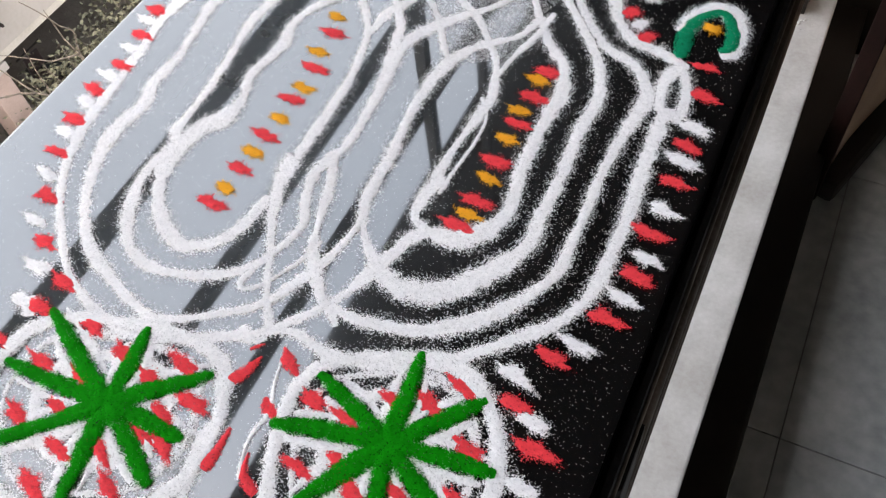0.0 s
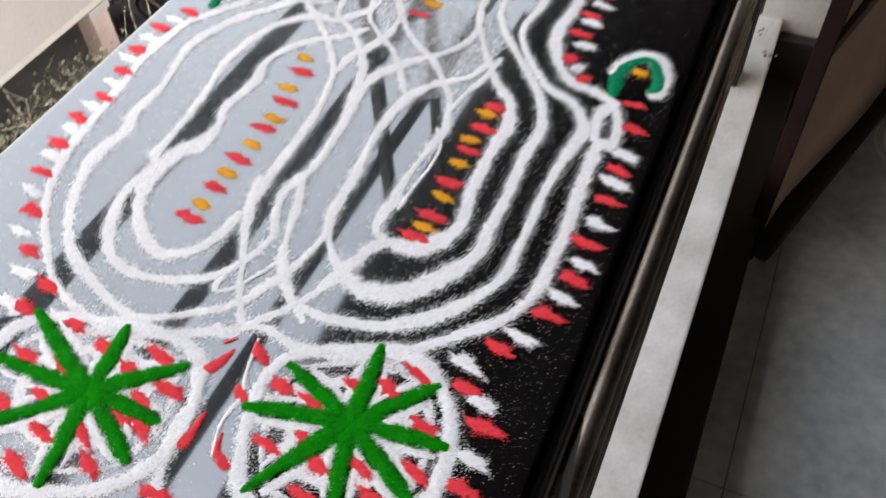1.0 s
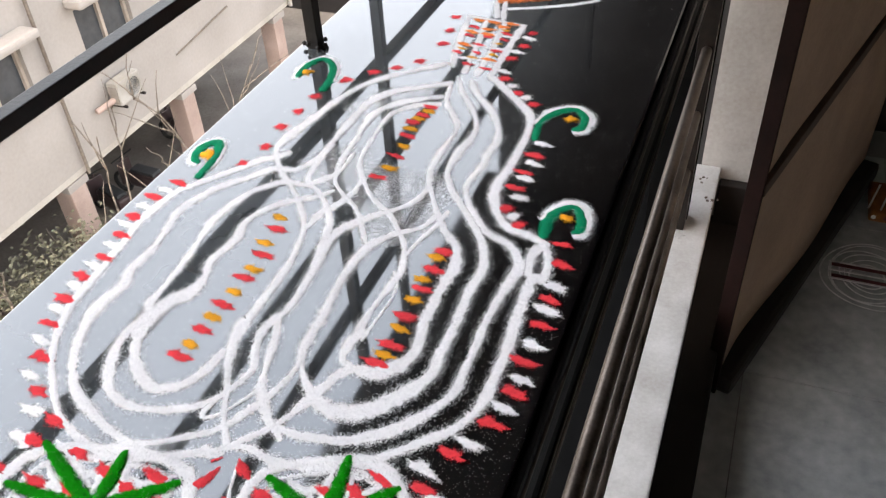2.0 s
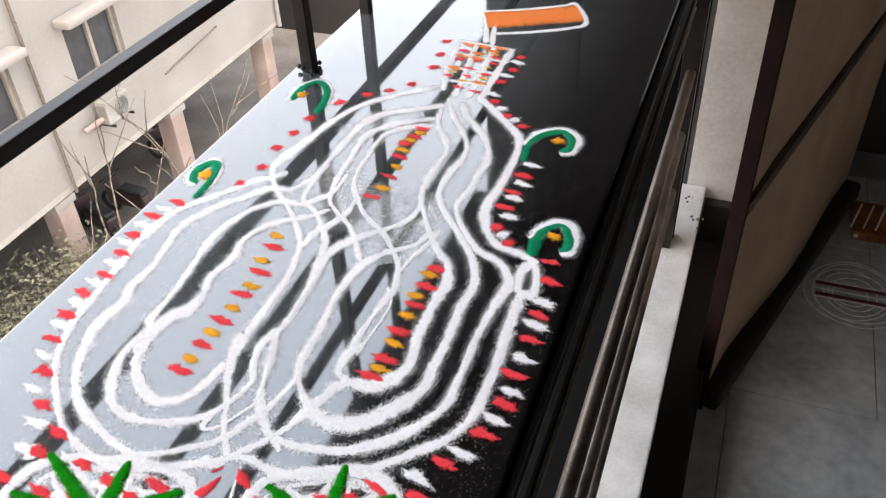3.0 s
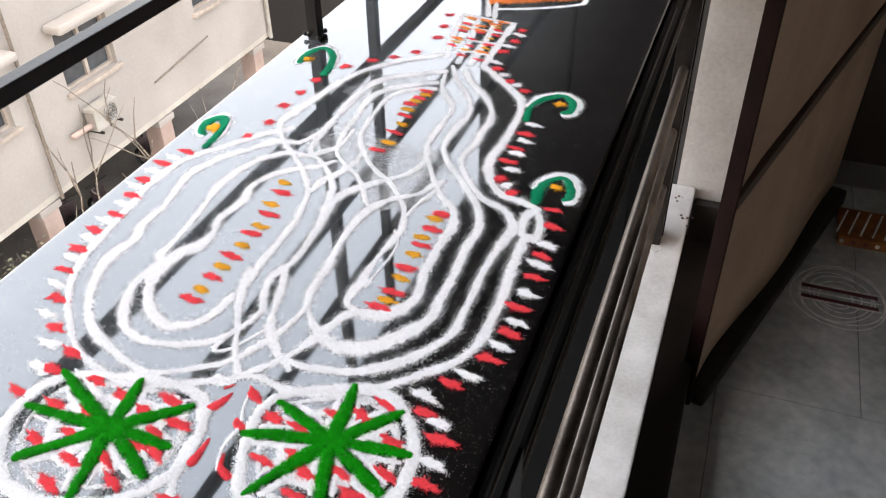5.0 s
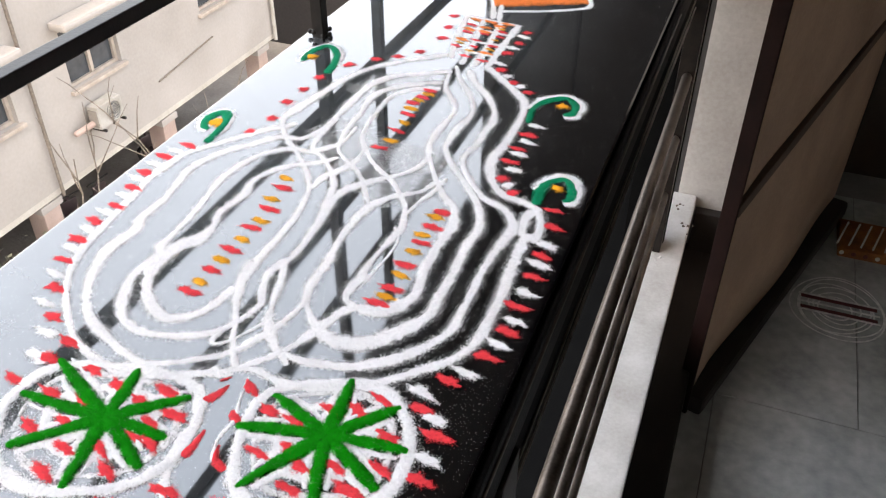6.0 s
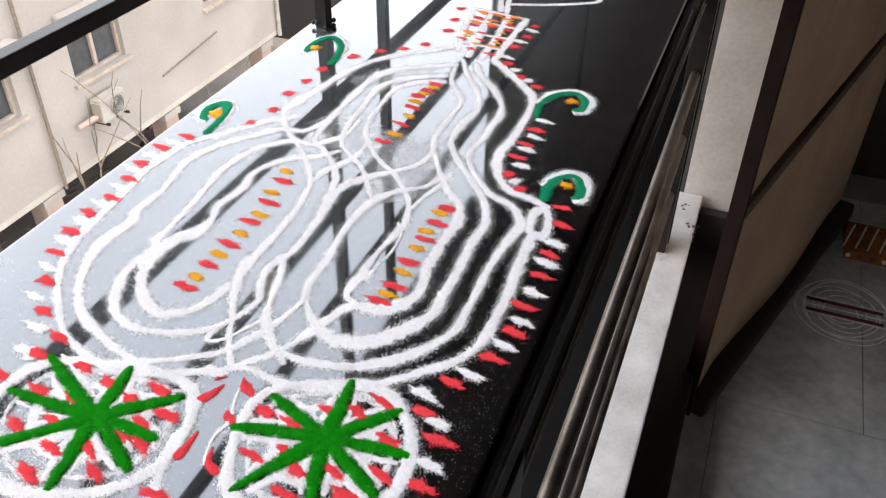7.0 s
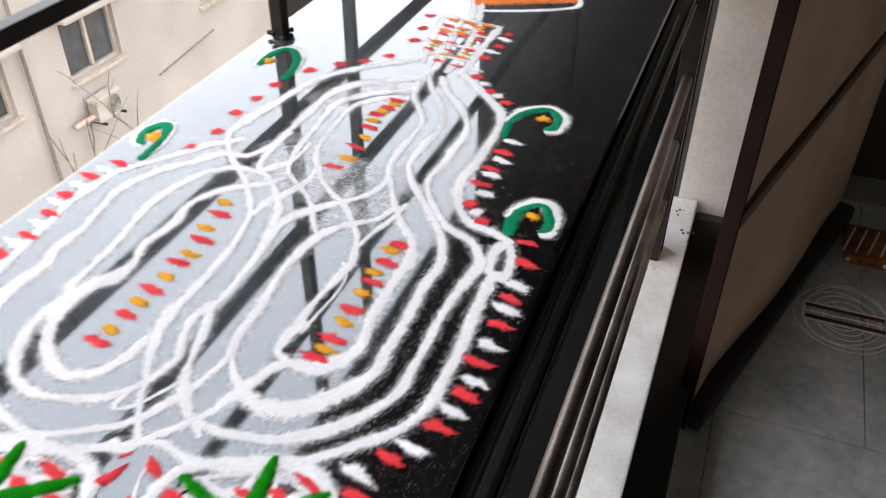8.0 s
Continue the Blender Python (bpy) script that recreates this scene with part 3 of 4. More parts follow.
line([(-84, 292, 6), (-76, 274, 6), (-72, 260, 7), (-68, 247, 4.7), (-63, 234, 6.7), (-54, 222, 8.6), (-45, 212, 7.8), (-38, 208, 7.2), (-32, 202, 4.2)])
line([(-82, 595, 9.8), (-102, 584, 9.7), (-121, 568, 9.5), (-132, 545, 7.9), (-129, 509, 6.6), (-126, 473, 5.4), (-118, 444, 4.5), (-101, 427, 5.9), (-88, 417, 5), (-77, 404, 4.8), (-68, 390, 5.5), (-59, 377, 4.2)])
line([(-79, 582, 8.5), (-98, 574, 8.9), (-110, 563, 8.7), (-117, 547, 5.7), (-116, 517, 5.7), (-113, 487, 4.6), (-107, 467, 4.9), (-90, 443, 4.7), (-75, 428, 6), (-58, 416, 5.9), (-45, 401, 6.8), (-34, 387, 5.5), (-28, 373, 6.3), (-24, 359, 5.8), (-25, 343, 6.3), (-27, 323, 5.2), (-28, 300, 6.2), (-26, 296, 8.5), (-28, 282, 8), (-26, 270, 5.8), (-16, 266, 8.9)])
line([(-16, 266, 8.9), (-3, 266, 12.4), (8, 275, 13.3), (14, 287, 10), (14, 298, 7.9), (10, 316, 7.9), (9, 337, 8), (9, 358, 10.1), (10, 373, 9.2), (4, 394, 7.8), (-9, 407, 6.8), (-24, 428, 5.2), (-38, 452, 4.6), (-48, 471, 5.1), (-51, 492, 6.7), (-51, 518, 6), (-51, 545, 4.6), (-59, 562, 5.1), (-75, 585, 4.9), (-83, 616, 4.6)])
line([(-53, 284, 7.2), (-54, 270, 7.8), (-46, 254, 5), (-35, 242, 6.4), (-27, 236, 9.4), (-15, 232, 12.9), (-2, 234, 15.6), (9, 241, 14.2), (20, 255, 12.5), (28, 269, 10.6), (31, 281, 9.2), (30, 292, 8), (30, 306, 7), (30, 325, 6.9), (28, 352, 7), (29, 368, 9.1), (29, 381, 10), (19, 406, 7.2), (3, 427, 6.1), (-12, 445, 6), (-27, 464, 6), (-36, 484, 5.5), (-37, 513, 7.2), (-34, 540, 6.8), (-39, 562, 4.8), (-53, 586, 5.5), (-68, 607, 5.7), (-83, 636, 5)])
line([(-41, 211, 6.9), (-28, 209, 6), (-11, 211, 7.2), (4, 215, 8.9), (19, 224, 8.6), (33, 238, 8.4), (43, 253, 7.2), (49, 268, 7.4), (49, 285, 7), (49, 304, 6), (48, 325, 6), (49, 349, 7.1), (51, 369, 8.3), (53, 385, 9), (51, 393, 7.3), (39, 408, 8), (19, 418, 6.9), (1, 438, 6), (-11, 457, 5.3), (-15, 472, 6.9), (-12, 496, 7.3), (-13, 516, 8), (-12, 537, 7.6), (-18, 559, 6.6), (-34, 585, 8.4), (-55, 609, 7.5), (-68, 632, 6.1)])
line([(-59, 190, 4.3), (-47, 192, 6), (-33, 189, 7), (-21, 189, 8.2), (-5, 193, 8.9), (11, 201, 8.6), (30, 213, 8), (45, 228, 6.4), (56, 239, 7), (64, 253, 7), (68, 271, 7.2), (68, 292, 7), (68, 312, 9), (66, 336, 7.9), (65, 358, 9), (65, 381, 10), (71, 378, 10), (71, 395, 7.3), (63, 415, 6.7), (49, 423, 9.3), (35, 426, 8.9), (23, 436, 7.9), (13, 454, 8.3), (8, 475, 9.7), (10, 500, 9.3), (10, 524, 7.9), (9, 558, 7.6), (3, 584, 8), (-15, 606, 8.7), (-36, 628, 9.2), (-54, 645, 8.7)])
line([(65, 419, 9.4), (58, 405, 8.8), (60, 385, 8), (64, 379, 9.2)])
line([(-74, 247, 3.5), (-79, 233, 3.2), (-84, 218, 3.2), (-86, 205, 3.8), (-82, 203, 3.2), (-76, 208, 2.8), (-70, 218, 2.7), (-65, 229, 3.2), (-62, 241, 3.4)])
line([(-84, 347, 8.4), (-87, 371, 9.9), (-85, 388, 11.4), (-77, 400, 11), (-67, 412, 9.8), (-55, 424, 6.2), (-46, 437, 6.8), (-43, 456, 4.8), (-48, 478, 3.7)])
line([(-53, 269, 5.5), (-55, 279, 6.7), (-56, 303, 6.7), (-60, 334, 6.7), (-60, 355, 8.3), (-58, 372, 8.5), (-52, 386, 8.7), (-44, 396, 7.8), (-29, 408, 5.3), (-23, 426, 5.4)])
line([(-111, 381, 6.4), (-109, 402, 7.6), (-102, 415, 7.7), (-97, 434, 5.4), (-98, 456, 4.9)])
line([(-28, 373, 4.6), (-25, 392, 4.8), (-20, 410, 4.7), (-17, 434, 4.5)])
line([(-29, 357, 3.6), (-21, 345, 2), (-19, 327, 2), (-21, 305, 2.1), (-22, 288, 3.1)])
line(even(7.7, [(-109, 838), (-87, 767)]), fringe=1.6)
line(even(6.6, [(-96, 832), (-79, 763)]), fringe=1.6)
line(even(7.7, [(-117, 767), (-106, 700), (-94, 650)]), fringe=1.6)
line(even(7.7, [(-96, 764), (-85, 692), (-79, 640)]), fringe=1.6)
line(even(7.7, [(-75, 761), (-69, 697), (-66, 639)]), fringe=1.6)
line(even(8.8, [(-54, 755), (-54, 688), (-53, 640)]), fringe=1.6)
line(even(6.6, [(-119, 765), (-83, 761), (-51, 756)]), fringe=1.6)
line(even(5.5, [(-113, 734), (-80, 730), (-50, 727)]), fringe=1.6)
line(even(5.5, [(-107, 702), (-76, 699), (-49, 700)]), fringe=1.6)
line(even(5.5, [(-100, 672), (-73, 672), (-53, 670)]), fringe=1.6)
line(even(6.6, [(-117, 847), (-68, 867), (-29, 889), (-17, 896), (6, 847), (-11, 826), (-51, 805), (-85, 792)]), fringe=1.6)
veil([(-150, 480, 30), (-110, 455, 70), (-65, 440, 75), (-25, 425, 60)])
veil([(-60, 470, 40), (-50, 410, 45), (-35, 385, 30)])
veil([(-150, 540, 22), (-130, 575, 22), (-95, 600, 24)])
dots('red', [(75, 420), (80, 398), (81, 362), (82, 337), (80, 304), (82, 278), (76, 252), (61, 225), (57, 199), (70, 184), (73, 153), (24, 525), (22, 499), (22, 477)])
dots('red', [(-239, 403), (-247, 381), (-247, 354), (-242, 332), (-237, 306), (-239, 284), (-234, 261), (-227, 238), (-212, 211), (-193, 187), (-167, 172), (-169, 156), (-175, 135)])
dots('red', [(-128, 240), (-126, 265), (-125, 290), (-126, 318), (-127, 344), (-131, 374)])
dots('red', [(-5, 274), (-2, 291), (-4, 318), (-4, 346), (-3, 367), (-3, 387)])
dots('red', [(-88, 459), (-85, 491), (-88, 523), (-92, 545), (-88, 559), (-87, 574)])
dots('red_round', [(24, 449), (39, 431), (-38, 643), (-18, 619), (1, 604)])
dots('red_round', [(-203, 444), (-198, 472), (-201, 505), (-199, 533), (-198, 562), (-184, 599), (-164, 621), (-146, 635), (-129, 653)])
dots('red_round', [(-40, 743), (-40, 712), (-45, 683)])
dots('red_round', [(-130, 759), (-125, 726), (-121, 696)])
dots('white', [(81, 375), (83, 351), (83, 319), (84, 289), (80, 265), (71, 235), (51, 211), (66, 194), (72, 167), (26, 543), (26, 513), (26, 491), (29, 465)])
dots('white', [(-243, 392), (-248, 368), (-246, 344), (-241, 320), (-238, 296), (-237, 274), (-233, 251), (-222, 223), (-206, 196), (-185, 174), (-179, 156)])
dots('white', [(-41, 730), (-43, 698), (-44, 656)])
dots('white_round', [(32, 441), (-28, 631), (-9, 613)])
dots('yellow', [(-125, 251), (-125, 277), (-125, 303), (-126, 328), (-131, 357), (-136, 387)])
dots('yellow', [(-2, 282), (-3, 306), (-4, 334), (-6, 355), (-5, 380)])
dots('yellow', [(-83, 473), (-85, 507), (-90, 534), (-90, 552), (-86, 566)])
dots('red_small', [(-103, 741), (-82, 722), (-66, 734), (-102, 721), (-64, 720), (-85, 703), (-82, 686), (-64, 694), (-82, 661), (-63, 656), (-100, 682)])
dots('orange_small', [(-103, 757), (-86, 756), (-67, 757), (-87, 739), (-84, 727), (-100, 700), (-65, 675), (-73, 748), (-102, 729)])
dots('yellow_small', [(-68, 741), (-66, 710), (-82, 675), (-99, 691), (-65, 685)])
curl([(60, 422), (58, 444), (63, 459), (73, 465), (81, 453), (83, 439), (78, 434)], (70, 451))
curl([(18, 546), (15, 575), (23, 595), (39, 605), (50, 593), (51, 577), (44, 571)], (39, 589))
curl([(-229, 413), (-229, 425), (-231, 444), (-236, 459), (-243, 466), (-249, 460), (-251, 448), (-247, 437), (-240, 433)], (-240, 447), 8, 10.0, 12)
curl([(-196, 572), (-198, 592), (-206, 617), (-222, 632), (-231, 624), (-234, 608), (-232, 590)], (-228, 602), 8, 9.5, 11)

# flag
lay(part("flag", stroke_mesh(even(54, [(-106, 826), (-72, 840), (-40, 856), (-6, 872)]), 0.5, 0.06, False, 0.9), M_ORANGE, label="orange powder pennant", smooth=True))


def wheel(cx, cy, tips, rim, petals):
    """A chariot wheel: white rims, green spokes and red petals between them."""
    holder = lay(new("wheel"), (cx, cy))

    def add(name, bm, mat, at=(0, 0)):
        lay(part(name, bm, mat, smooth=True), at, holder).matrix_parent_inverse = Matrix()

    hub = Vector((cx, cy))
    loop = [Vector(p) - hub for p in rim]
    loop.append(loop[0])
    add("dust_veil", stroke_mesh([(*(p * 0.72), 30) for p in loop], 0.02, 0.2, False, 5.0, 1.55), M_WHITE)
    add("white_rim", stroke_mesh([(*(p * 0.8), 5.0) for p in loop], 0.25, 0.6, False, 3.0, 0.75), M_WHITE)
    add("white_rim", stroke_mesh([(*p, 9.0) for p in loop], 0.5, 0.3, False, 2.3), M_WHITE)
    add("white_rim", stroke_mesh([(*(p * 0.55), 7.0) for p in loop], 0.4, 0.4, False, 2.3), M_WHITE)
    for tip in [Vector(p) - hub for p in tips]:
        side = Vector((-tip.y, tip.x)).normalized()
        mid = tip * 0.5 + side * rng.uniform(-1.2, 1.2)
        for s in (-1, 1):
            a, b, c = tip * 0.15 + side * 5 * s, mid + side * 6.5 * s, tip * rng.uniform(0.75, 0.98) + side * 5.5 * s
            add("white_spoke", stroke_mesh([(*a, 4), (*b, 5.5), (*c, 4)], 0.4, 0.5, True, 2.2), M_WHITE)
        end = 6.5 if tip.length < 52 else 4.6
        ridge = stroke_mesh([(0, 0, 10.5), (*mid, 9.6), (*tip, end)], 0.9, 0.16, True, 1.2)
        ridge.transform(Matrix.Translation((0, 0, 0.00045)))
        add("green_spoke", ridge, M_GREEN)
    for p in petals:
        q = Vector(p) - hub
        heap = mound_mesh(rng.uniform(15, 19), rng.uniform(5.0, 6.2), 0.4, radians(rng.uniform(-30, -10)))
        heap.transform(Matrix.Translation((0, 0, 0.00035)))
        add("red_petal", heap, M_RED, q)


wheel(15, 162, [(-27, 179), (10, 206), (45, 196), (61, 168), (56, 139), (29, 119), (-13, 115), (-35, 151)],
      [(-29, 183), (-7, 196), (24, 205), (43, 197), (56, 181), (62, 162), (62, 143), (50, 124), (25, 112), (2, 109), (-14, 116), (-24, 133), (-30, 150), (-33, 169)],
      [(-23, 167), (-7, 165), (9, 180), (25, 184), (33, 197), (47, 173), (-15, 139), (1, 147), (12, 139), (29, 145), (52, 152), (43, 134), (13, 124)])
wheel(-106, 130, [(-164, 128), (-162, 158), (-112, 168), (-70, 160), (-65, 129), (-66, 107), (-96, 82), (-143, 94)],
      [(-167, 132), (-162, 148), (-142, 161), (-105, 169), (-74, 168), (-61, 154), (-54, 134), (-55, 115), (-67, 95), (-89, 83), (-109, 77), (-134, 80), (-154, 96), (-165, 114)],
      [(-148, 134), (-126, 135), (-142, 110), (-125, 119), (-112, 87), (-112, 104), (-96, 111), (-81, 99), (-114, 152), (-83, 158), (-95, 147), (-71, 145), (-80, 135), (-83, 124), (-71, 123), (-138, 158)])
# the bare axle between the wheels, edged with red and white
for pts in ([(-66, 159, 6), (-59, 164, 7), (-55, 176, 2)], [(-50, 122, 9), (-49, 130, 5), (-49, 142, 2)], [(-62, 177, 3), (-57, 182, 2)],
            [(-48, 184, 2), (-42, 178, 8), (-35, 174, 3)], [(-43, 160, 3), (-39, 156, 7), (-30, 153, 2)], [(-36, 136, 2), (-33, 127, 5), (-24, 122, 8)]):
    line(pts, M_RED, "red_edging", height=0.5, fringe=0.8)
line([(-48, 186, 2), (-43, 168, 2), (-38, 154, 3), (-39, 140, 2), (-34, 124, 2)], fringe=1.5)
line([(-72, 186, 8), (-64, 181, 6), (-58, 185, 4)])
line([(-58, 150, 5), (-57, 140, 6), (-56, 128, 8), (-52, 112, 6), (-44, 96, 8)])
line([(-170, 150, 10), (-176, 160, 8)])
for p in ((-46, 100), (-93, 70), (-67, 82), (-10, 104)):
    lay(part("red_dash", mound_mesh(17, 6.5, 0.8, -0.05), M_RED, smooth=True), p)

# spilled grains
me = bpy.data.meshes.new("powder_grains")
verts, faces = [], []
for k in range(15000):
    if k % 3:
        q, w = SPILL[rng.randrange(len(SPILL))]
        far = w * (0.5 + rng.expovariate(0.75))
        a = rng.uniform(0, 2 * math.pi)
        x, y = (q.x + far * math.cos(a)) / 1000, (q.y + far * math.sin(a)) / 1000
    else:
        x, y = rng.gauss(0.05, 0.035), rng.gauss(0.28, 0.16)
    s = rng.uniform(0.00009, 0.00023)
    if XL + 0.006 < x < XR - 0.004:
        b = len(verts)
        a = rng.uniform(0, 6.3)
        verts += [(x + s * math.cos(a + c), y + s * math.sin(a + c), 0.0001) for c in (0, 2.1, 4.2)] + [(x, y, 0.0001 + s)]
        faces += [(b, b + 1, b + 3), (b + 1, b + 2, b + 3), (b + 2, b, b + 3)]
me.from_pydata(verts, [], faces)
me.materials.append(M_CHALK)
tagged(new("powder_grains", me), "stray white powder grains scattered over the granite", "powder", kind="stuff")

# ---- the yard and the house across ----
GZ = -11.3
tagged(part("ground", block(-400, 400, -400, 400, GZ - 1, GZ), M_SOIL), "dusty brown earth yard", "ground", kind="structure")
FX = -12.0
house = thing("apartment_house", "cream plastered apartment house on terracotta pillars", "building", at=(FX, 8, GZ))


def hpart(name, bm, mat, parent=None, label=""):
    ob = part(name, bm, mat, parent or house, label)
    if parent is None:
        ob.matrix_parent_inverse = Matrix.Translation((-FX, -8, -GZ))
    return ob


WINS = [(y, z) for z in (-7.1, -3.9) for y in (-5.5, -1.0, 3.4, 8.5, 11.45, 15.8)]


def facade():
    """The outer wall with its window openings left out."""
    bm = bmesh.new()
    ys, zs = [-14.0], [-8.76]
    for y in sorted({y for y, _ in WINS}):
        ys += [y, y + 1.5]
    for z in sorted({z for _, z in WINS}):
        zs += [z, z + 1.2]
    ys.append(19.0)
    zs.append(-1.6)
    for a, b in zip(ys, ys[1:]):
        for c, d in zip(zs, zs[1:]):
            if not ((a, c) in WINS):
                block(FX - 0.23, FX, a, b, c, d, bm=bm)
    bmesh.ops.remove_doubles(bm, verts=bm.verts, dist=1e-4)
    return bm


hpart("wall", facade(), M_FACADE)
hpart("end_wall", block(FX - 9, FX - 0.23, 18.77, 19.0, -8.76, -1.6), M_FACADE)
hpart("floor_slab", block(FX - 9, FX - 0.01, -14, 18.99, -8.9, -8.761), M_FACADE_DARK)
hpart("roof", block(FX - 9, FX + 0.15, -14, 19.2, -1.599, -1.45), M_FACADE_DARK)
hpart("back_wall", block(FX - 9.2, FX - 9, -14, 19.0, GZ, -1.6), M_FACADE_DARK)
for y in (-6.5, -2.3, 1.9, 6.0, 10.1, 14.0, 18.25):
    c = hpart("pillar", block(FX - 0.5, FX - 0.05, y - 0.2, y + 0.25, GZ, -8.93, 0.02), M_PINKCOL)
    hpart("pillar_cap", block(FX - 0.55, FX, y - 0.26, y + 0.31, -9.09, -8.932, 0.01), M_FACADE)
for y, z in WINS:
    w = hpart("window", block(FX - 0.2, FX - 0.17, y + 0.001, y + 1.499, z + 0.001, z + 1.199), M_GLASS)
    for a, b, c, d in ((0, 0.07, 0, 1.2), (1.43, 1.5, 0, 1.2), (0.71, 0.79, 0.07, 1.13), (0.07, 1.43, 0, 0.07), (0.07, 1.43, 1.13, 1.2)):
        part("frame", block(FX - 0.169, FX - 0.1, y + a + 0.002, y + b - 0.002, z + c + 0.002, z + d - 0.002), M_FRAME, w).matrix_parent_inverse = Matrix.Identity(4)
    part("sill", block(FX + 0.001, FX + 0.1, y - 0.08, y + 1.58, z - 0.08, z - 0.001, 0.01), M_FRAME, w)
    part("sunshade", block(FX + 0.001, FX + 0.42, y - 0.2, y + 1.7, z + 1.3, z + 1.47, 0.06), M_FACADE, w)
for y, r in ((10.4, 0.035), (18.8, 0.055)):
    hpart("drain_pipe", tube((FX + 0.09, y, -8.9), (FX + 0.09, y, -1.6), r, 10), M_BARK if r < 0.05 else M_PLASTIC)
hpart("conduit", tube((FX + 0.03, 13.9, -8.0), (FX + 0.03, 16.1, -7.78), 0.02, 6), M_BARK)


def air_conditioner(y, z):
    ac = thing("air_conditioner", "yellowed white outdoor air conditioner unit on the wall", "air conditioner", group="wall units", at=(FX, y, z))
    part("casing", block(0.08, 0.36, -0.36, 0.36, 0, 0.5, 0.03), M_PLASTIC, ac)
    bm = bmesh.new()
    bmesh.ops.create_cone(bm, cap_ends=True, segments=24, radius1=0.2, radius2=0.2, depth=0.012, matrix=Matrix.Translation((0.367, 0.08, 0.25)) @ Matrix.Rotation(math.pi / 2, 4, "Y"))
    fan = part("fan_grille", bm, M_GLASS, ac, "dark round fan grille")
    for r in (0.03, 0.06, 0.09, 0.12, 0.15, 0.18, 0.2):
        bm = ring(r, r, 0.006, 0.008, 24)
        bm.transform(Matrix.Translation((0.375, 0.08, 0.25)) @ Matrix.Rotation(math.pi / 2, 4, "Y"))
        part("wire_ring", bm, M_PLASTIC, fan)
    part("pipe_bundle", rounded_rod((0.2, -0.36, 0.14), (0.12, -0.85, 0.1), 0.06, 10), M_PINKCOL, ac, "pinkish wrapped pipe bundle")
    part("side_cover", block(0.12, 0.33, -0.385, -0.361, 0.06, 0.42, 0.008), M_SOIL, ac, "grimy side cover")
    for dy in (-0.3, 0.3):
        part("bracket", block(0, 0.42, dy - 0.02, dy + 0.02, -0.05, -0.001), M_IRON, ac)
    return ac


air_conditioner(11.92, -7.98)
for y, z in ((6.1, -8.1), (2.9, -5.1), (17.0, -5.2)):
    air_conditioner(y, z)


def scooter(at, turn):
    s = thing("parked_scooter", "dark parked scooter in the shade under the house", "scooter", group="parked scooters", at=at)
    for y in (-0.6, 0.6):
        bm = bmesh.new()
        for k in range(20):
            a0, a1 = 2 * math.pi * k / 20, 2 * math.pi * (k + 1) / 20
            tube((0, y + 0.24 * math.cos(a0), 0.28 + 0.24 * math.sin(a0)), (0, y + 0.24 * math.cos(a1), 0.28 + 0.24 * math.sin(a1)), 0.05, 6, bm=bm)
        part("wheel", bm, M_TYRE, s)
    part("body", block(-0.16, 0.16, -0.65, 0.25, 0.35, 0.75, 0.08), M_BIKE, s)
    part("seat", block(-0.14, 0.14, -0.6, 0.1, 0.751, 0.85, 0.04), M_TYRE, s)
    part("fork", tube((0, 0.6, 0.28), (0, 0.4, 1.05), 0.04, 8), M_BIKE, s)
    part("handlebar", tube((-0.33, 0.4, 1.05), (0.33, 0.4, 1.05), 0.02, 8), M_IRON, s)
    part("front_shield", block(-0.2, 0.2, 0.38, 0.44, 0.35, 0.95, 0.02), M_BIKE, s)
    s.rotation_euler = (0, 0, turn)


for at, turn in (((-13.2, 11.8, GZ), 1.3), ((-13.0, 12.7, GZ), 1.5), ((-13.4, 15.0, GZ), 1.4), ((-13.1, 7.6, GZ), 1.6)):
    scooter(at, turn)


def branch(bm, a, d, length, r, depth, rnd):
    """A crooked branch of short bends, forking now and then."""
    n = max(4, int(length / 0.28))
    for k in range(n):
        d = (d + Vector((rnd.gauss(0, 0.13), rnd.gauss(0, 0.13), rnd.gauss(0.03, 0.08)))).normalized()
        e = a + d * length / n
        f = 1 - k / n
        tube(a, e + d * 0.01, r * (0.3 + 0.7 * f), 6, r * (0.3 + 0.7 * (f - 1 / n)), bm)
        a = e
        if depth and k > n * 0.3 and rnd.random() < 0.38:
            nd = (d + Vector((rnd.gauss(0, 0.55), rnd.gauss(0, 0.55), 0.1))).normalized()
            branch(bm, a, nd, length * rnd.uniform(0.25, 0.45), r * 0.5, depth - 1, rnd)


def bare_tree(at, seed, height):
    t = thing("bare_tree", "thin bare grey-brown tree with crooked branches", "tree", group="yard trees", at=at)
    rnd = random.Random(seed)
    for k in range(3):
        bm = bmesh.new()
        d = Vector((rnd.gauss(0, 0.12), rnd.gauss(0, 0.22), 1)).normalized()
        branch(bm, Vector((rnd.uniform(-0.1, 0.1), rnd.uniform(-0.1, 0.1), -0.02)), d, height * rnd.uniform(0.75, 1.0), 0.034, 1, rnd)
        part("trunk", bm, M_BARK, t, smooth=True)


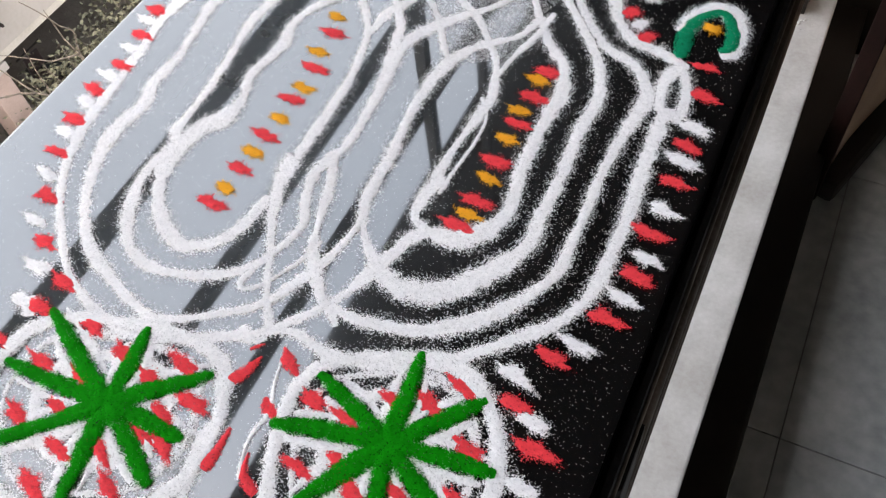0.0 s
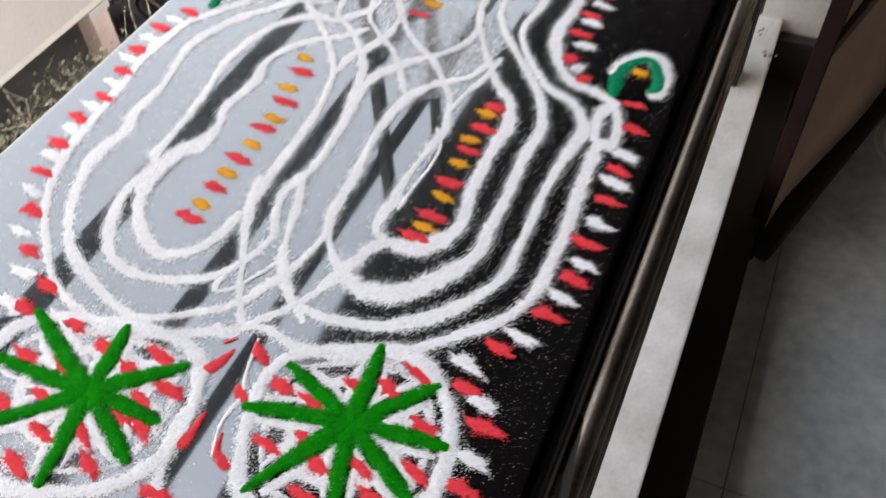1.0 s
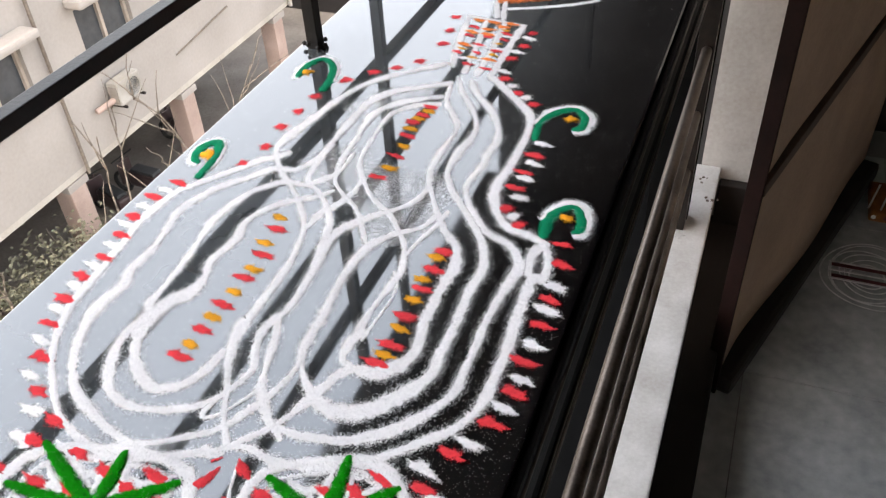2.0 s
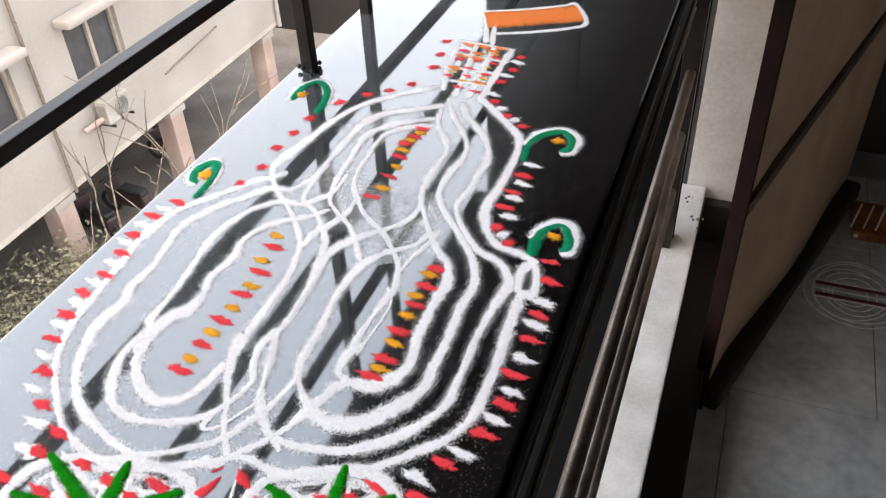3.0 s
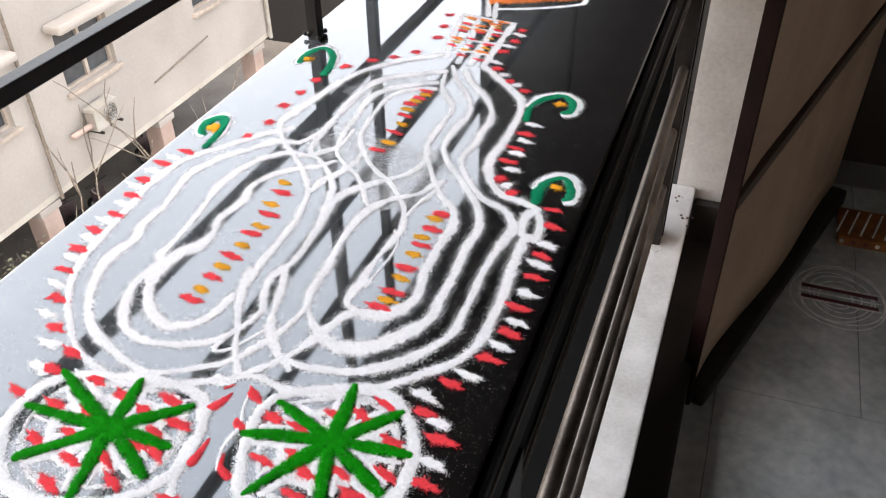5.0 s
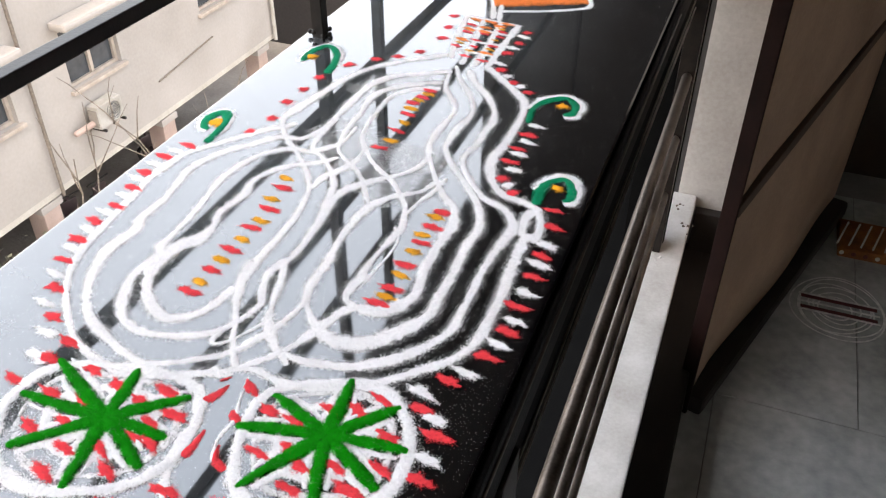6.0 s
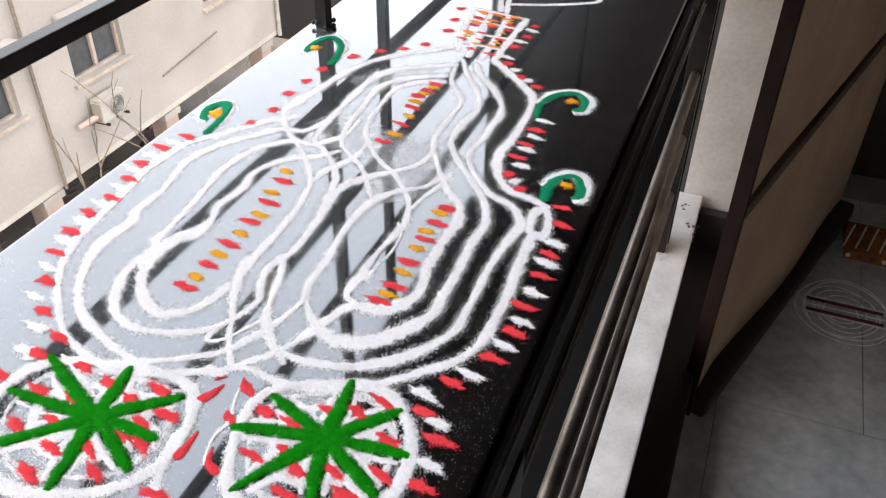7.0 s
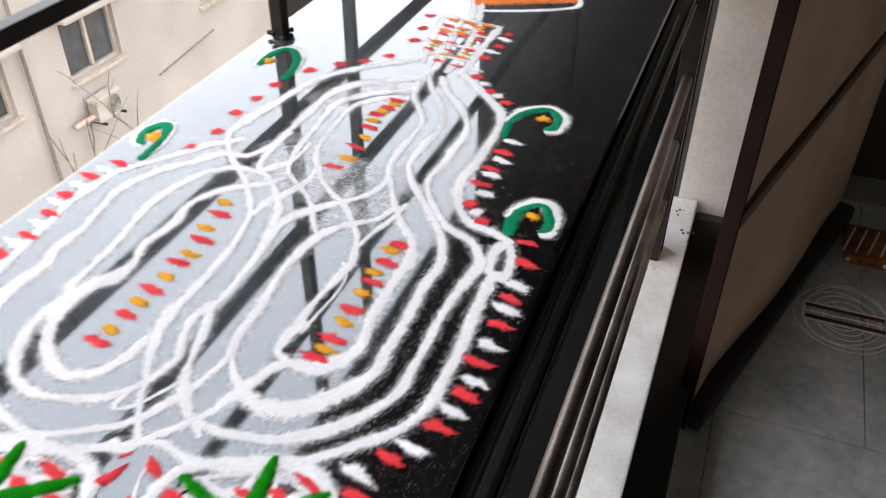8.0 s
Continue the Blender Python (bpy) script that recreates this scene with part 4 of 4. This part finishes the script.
def bush(at, seed, r, n=3000):
    t = thing("bush", "dusty green leafy bush in the yard", "bush", group="yard bushes", at=at)
    rnd = random.Random(seed)
    bm = bmesh.new()
    for _ in range(9):
        d = Vector((rnd.gauss(0, 0.5), rnd.gauss(0, 0.5), 1)).normalized()
        tube((0, 0, 0), d * r * 1.2, 0.025, 5, 0.006, bm)
    part("stems", bm, M_BARK, t)
    verts, faces = [], []
    for _ in range(n):
        d = Vector((rnd.gauss(0, 1), rnd.gauss(0, 1), rnd.gauss(0, 1))).normalized() * r * rnd.uniform(0.3, 1) ** 0.6
        d *= 1 + 0.35 * noise.noise(d * 1.7 + Vector((seed, 0, 0)))
        c = Vector((d.x, d.y, abs(d.z) * 0.9 + 0.3 * r))
        u = Vector((rnd.gauss(0, 1), rnd.gauss(0, 1), rnd.gauss(0, 0.5))).normalized()
        v = u.cross(Vector((rnd.gauss(0, 1), rnd.gauss(0, 1), rnd.gauss(0, 1)))).normalized()
        s = rnd.uniform(0.03, 0.075)
        b = len(verts)
        verts += [c - u * s, c + v * s * 0.45, c + u * s, c - v * s * 0.45]
        faces.append((b, b + 1, b + 2, b + 3))
    me = bpy.data.meshes.new("leaves")
    me.from_pydata([tuple(v) for v in verts], [], faces)
    me.materials.append(M_LEAVES)
    ob = new("leaves", me)
    ob.parent = t


bare_tree((-10.9, 10.0, GZ), 3, 4.6)
bare_tree((-10.8, 12.4, GZ), 8, 4.8)
bare_tree((-10.7, 6.9, GZ), 5, 4.4)
for at, seed, r in (((-11.2, 8.9, GZ), 1, 1.75), ((-11.2, 7.0, GZ), 2, 1.8), ((-10.8, 10.0, GZ), 4, 1.25), ((-10.8, 5.2, GZ), 6, 1.4)):
    bush(at, seed, r)


neighbour = thing("neighbour_house", "weathered dark brown house beyond the yard", "building", at=(-14, 23.5, GZ))
part("wall", block(-9, 9, 0, 8, 0, 6.0), M_DARKWALL, neighbour)
part("roof", block(-9.3, 9.3, -0.4, 8.3, 6.001, 6.2), M_PINKCOL, neighbour)
for x in (-6, -2, 2, 6):
    part("window", block(x, x + 1.3, -0.06, -0.001, 3.2, 4.5), M_GLASS, neighbour)
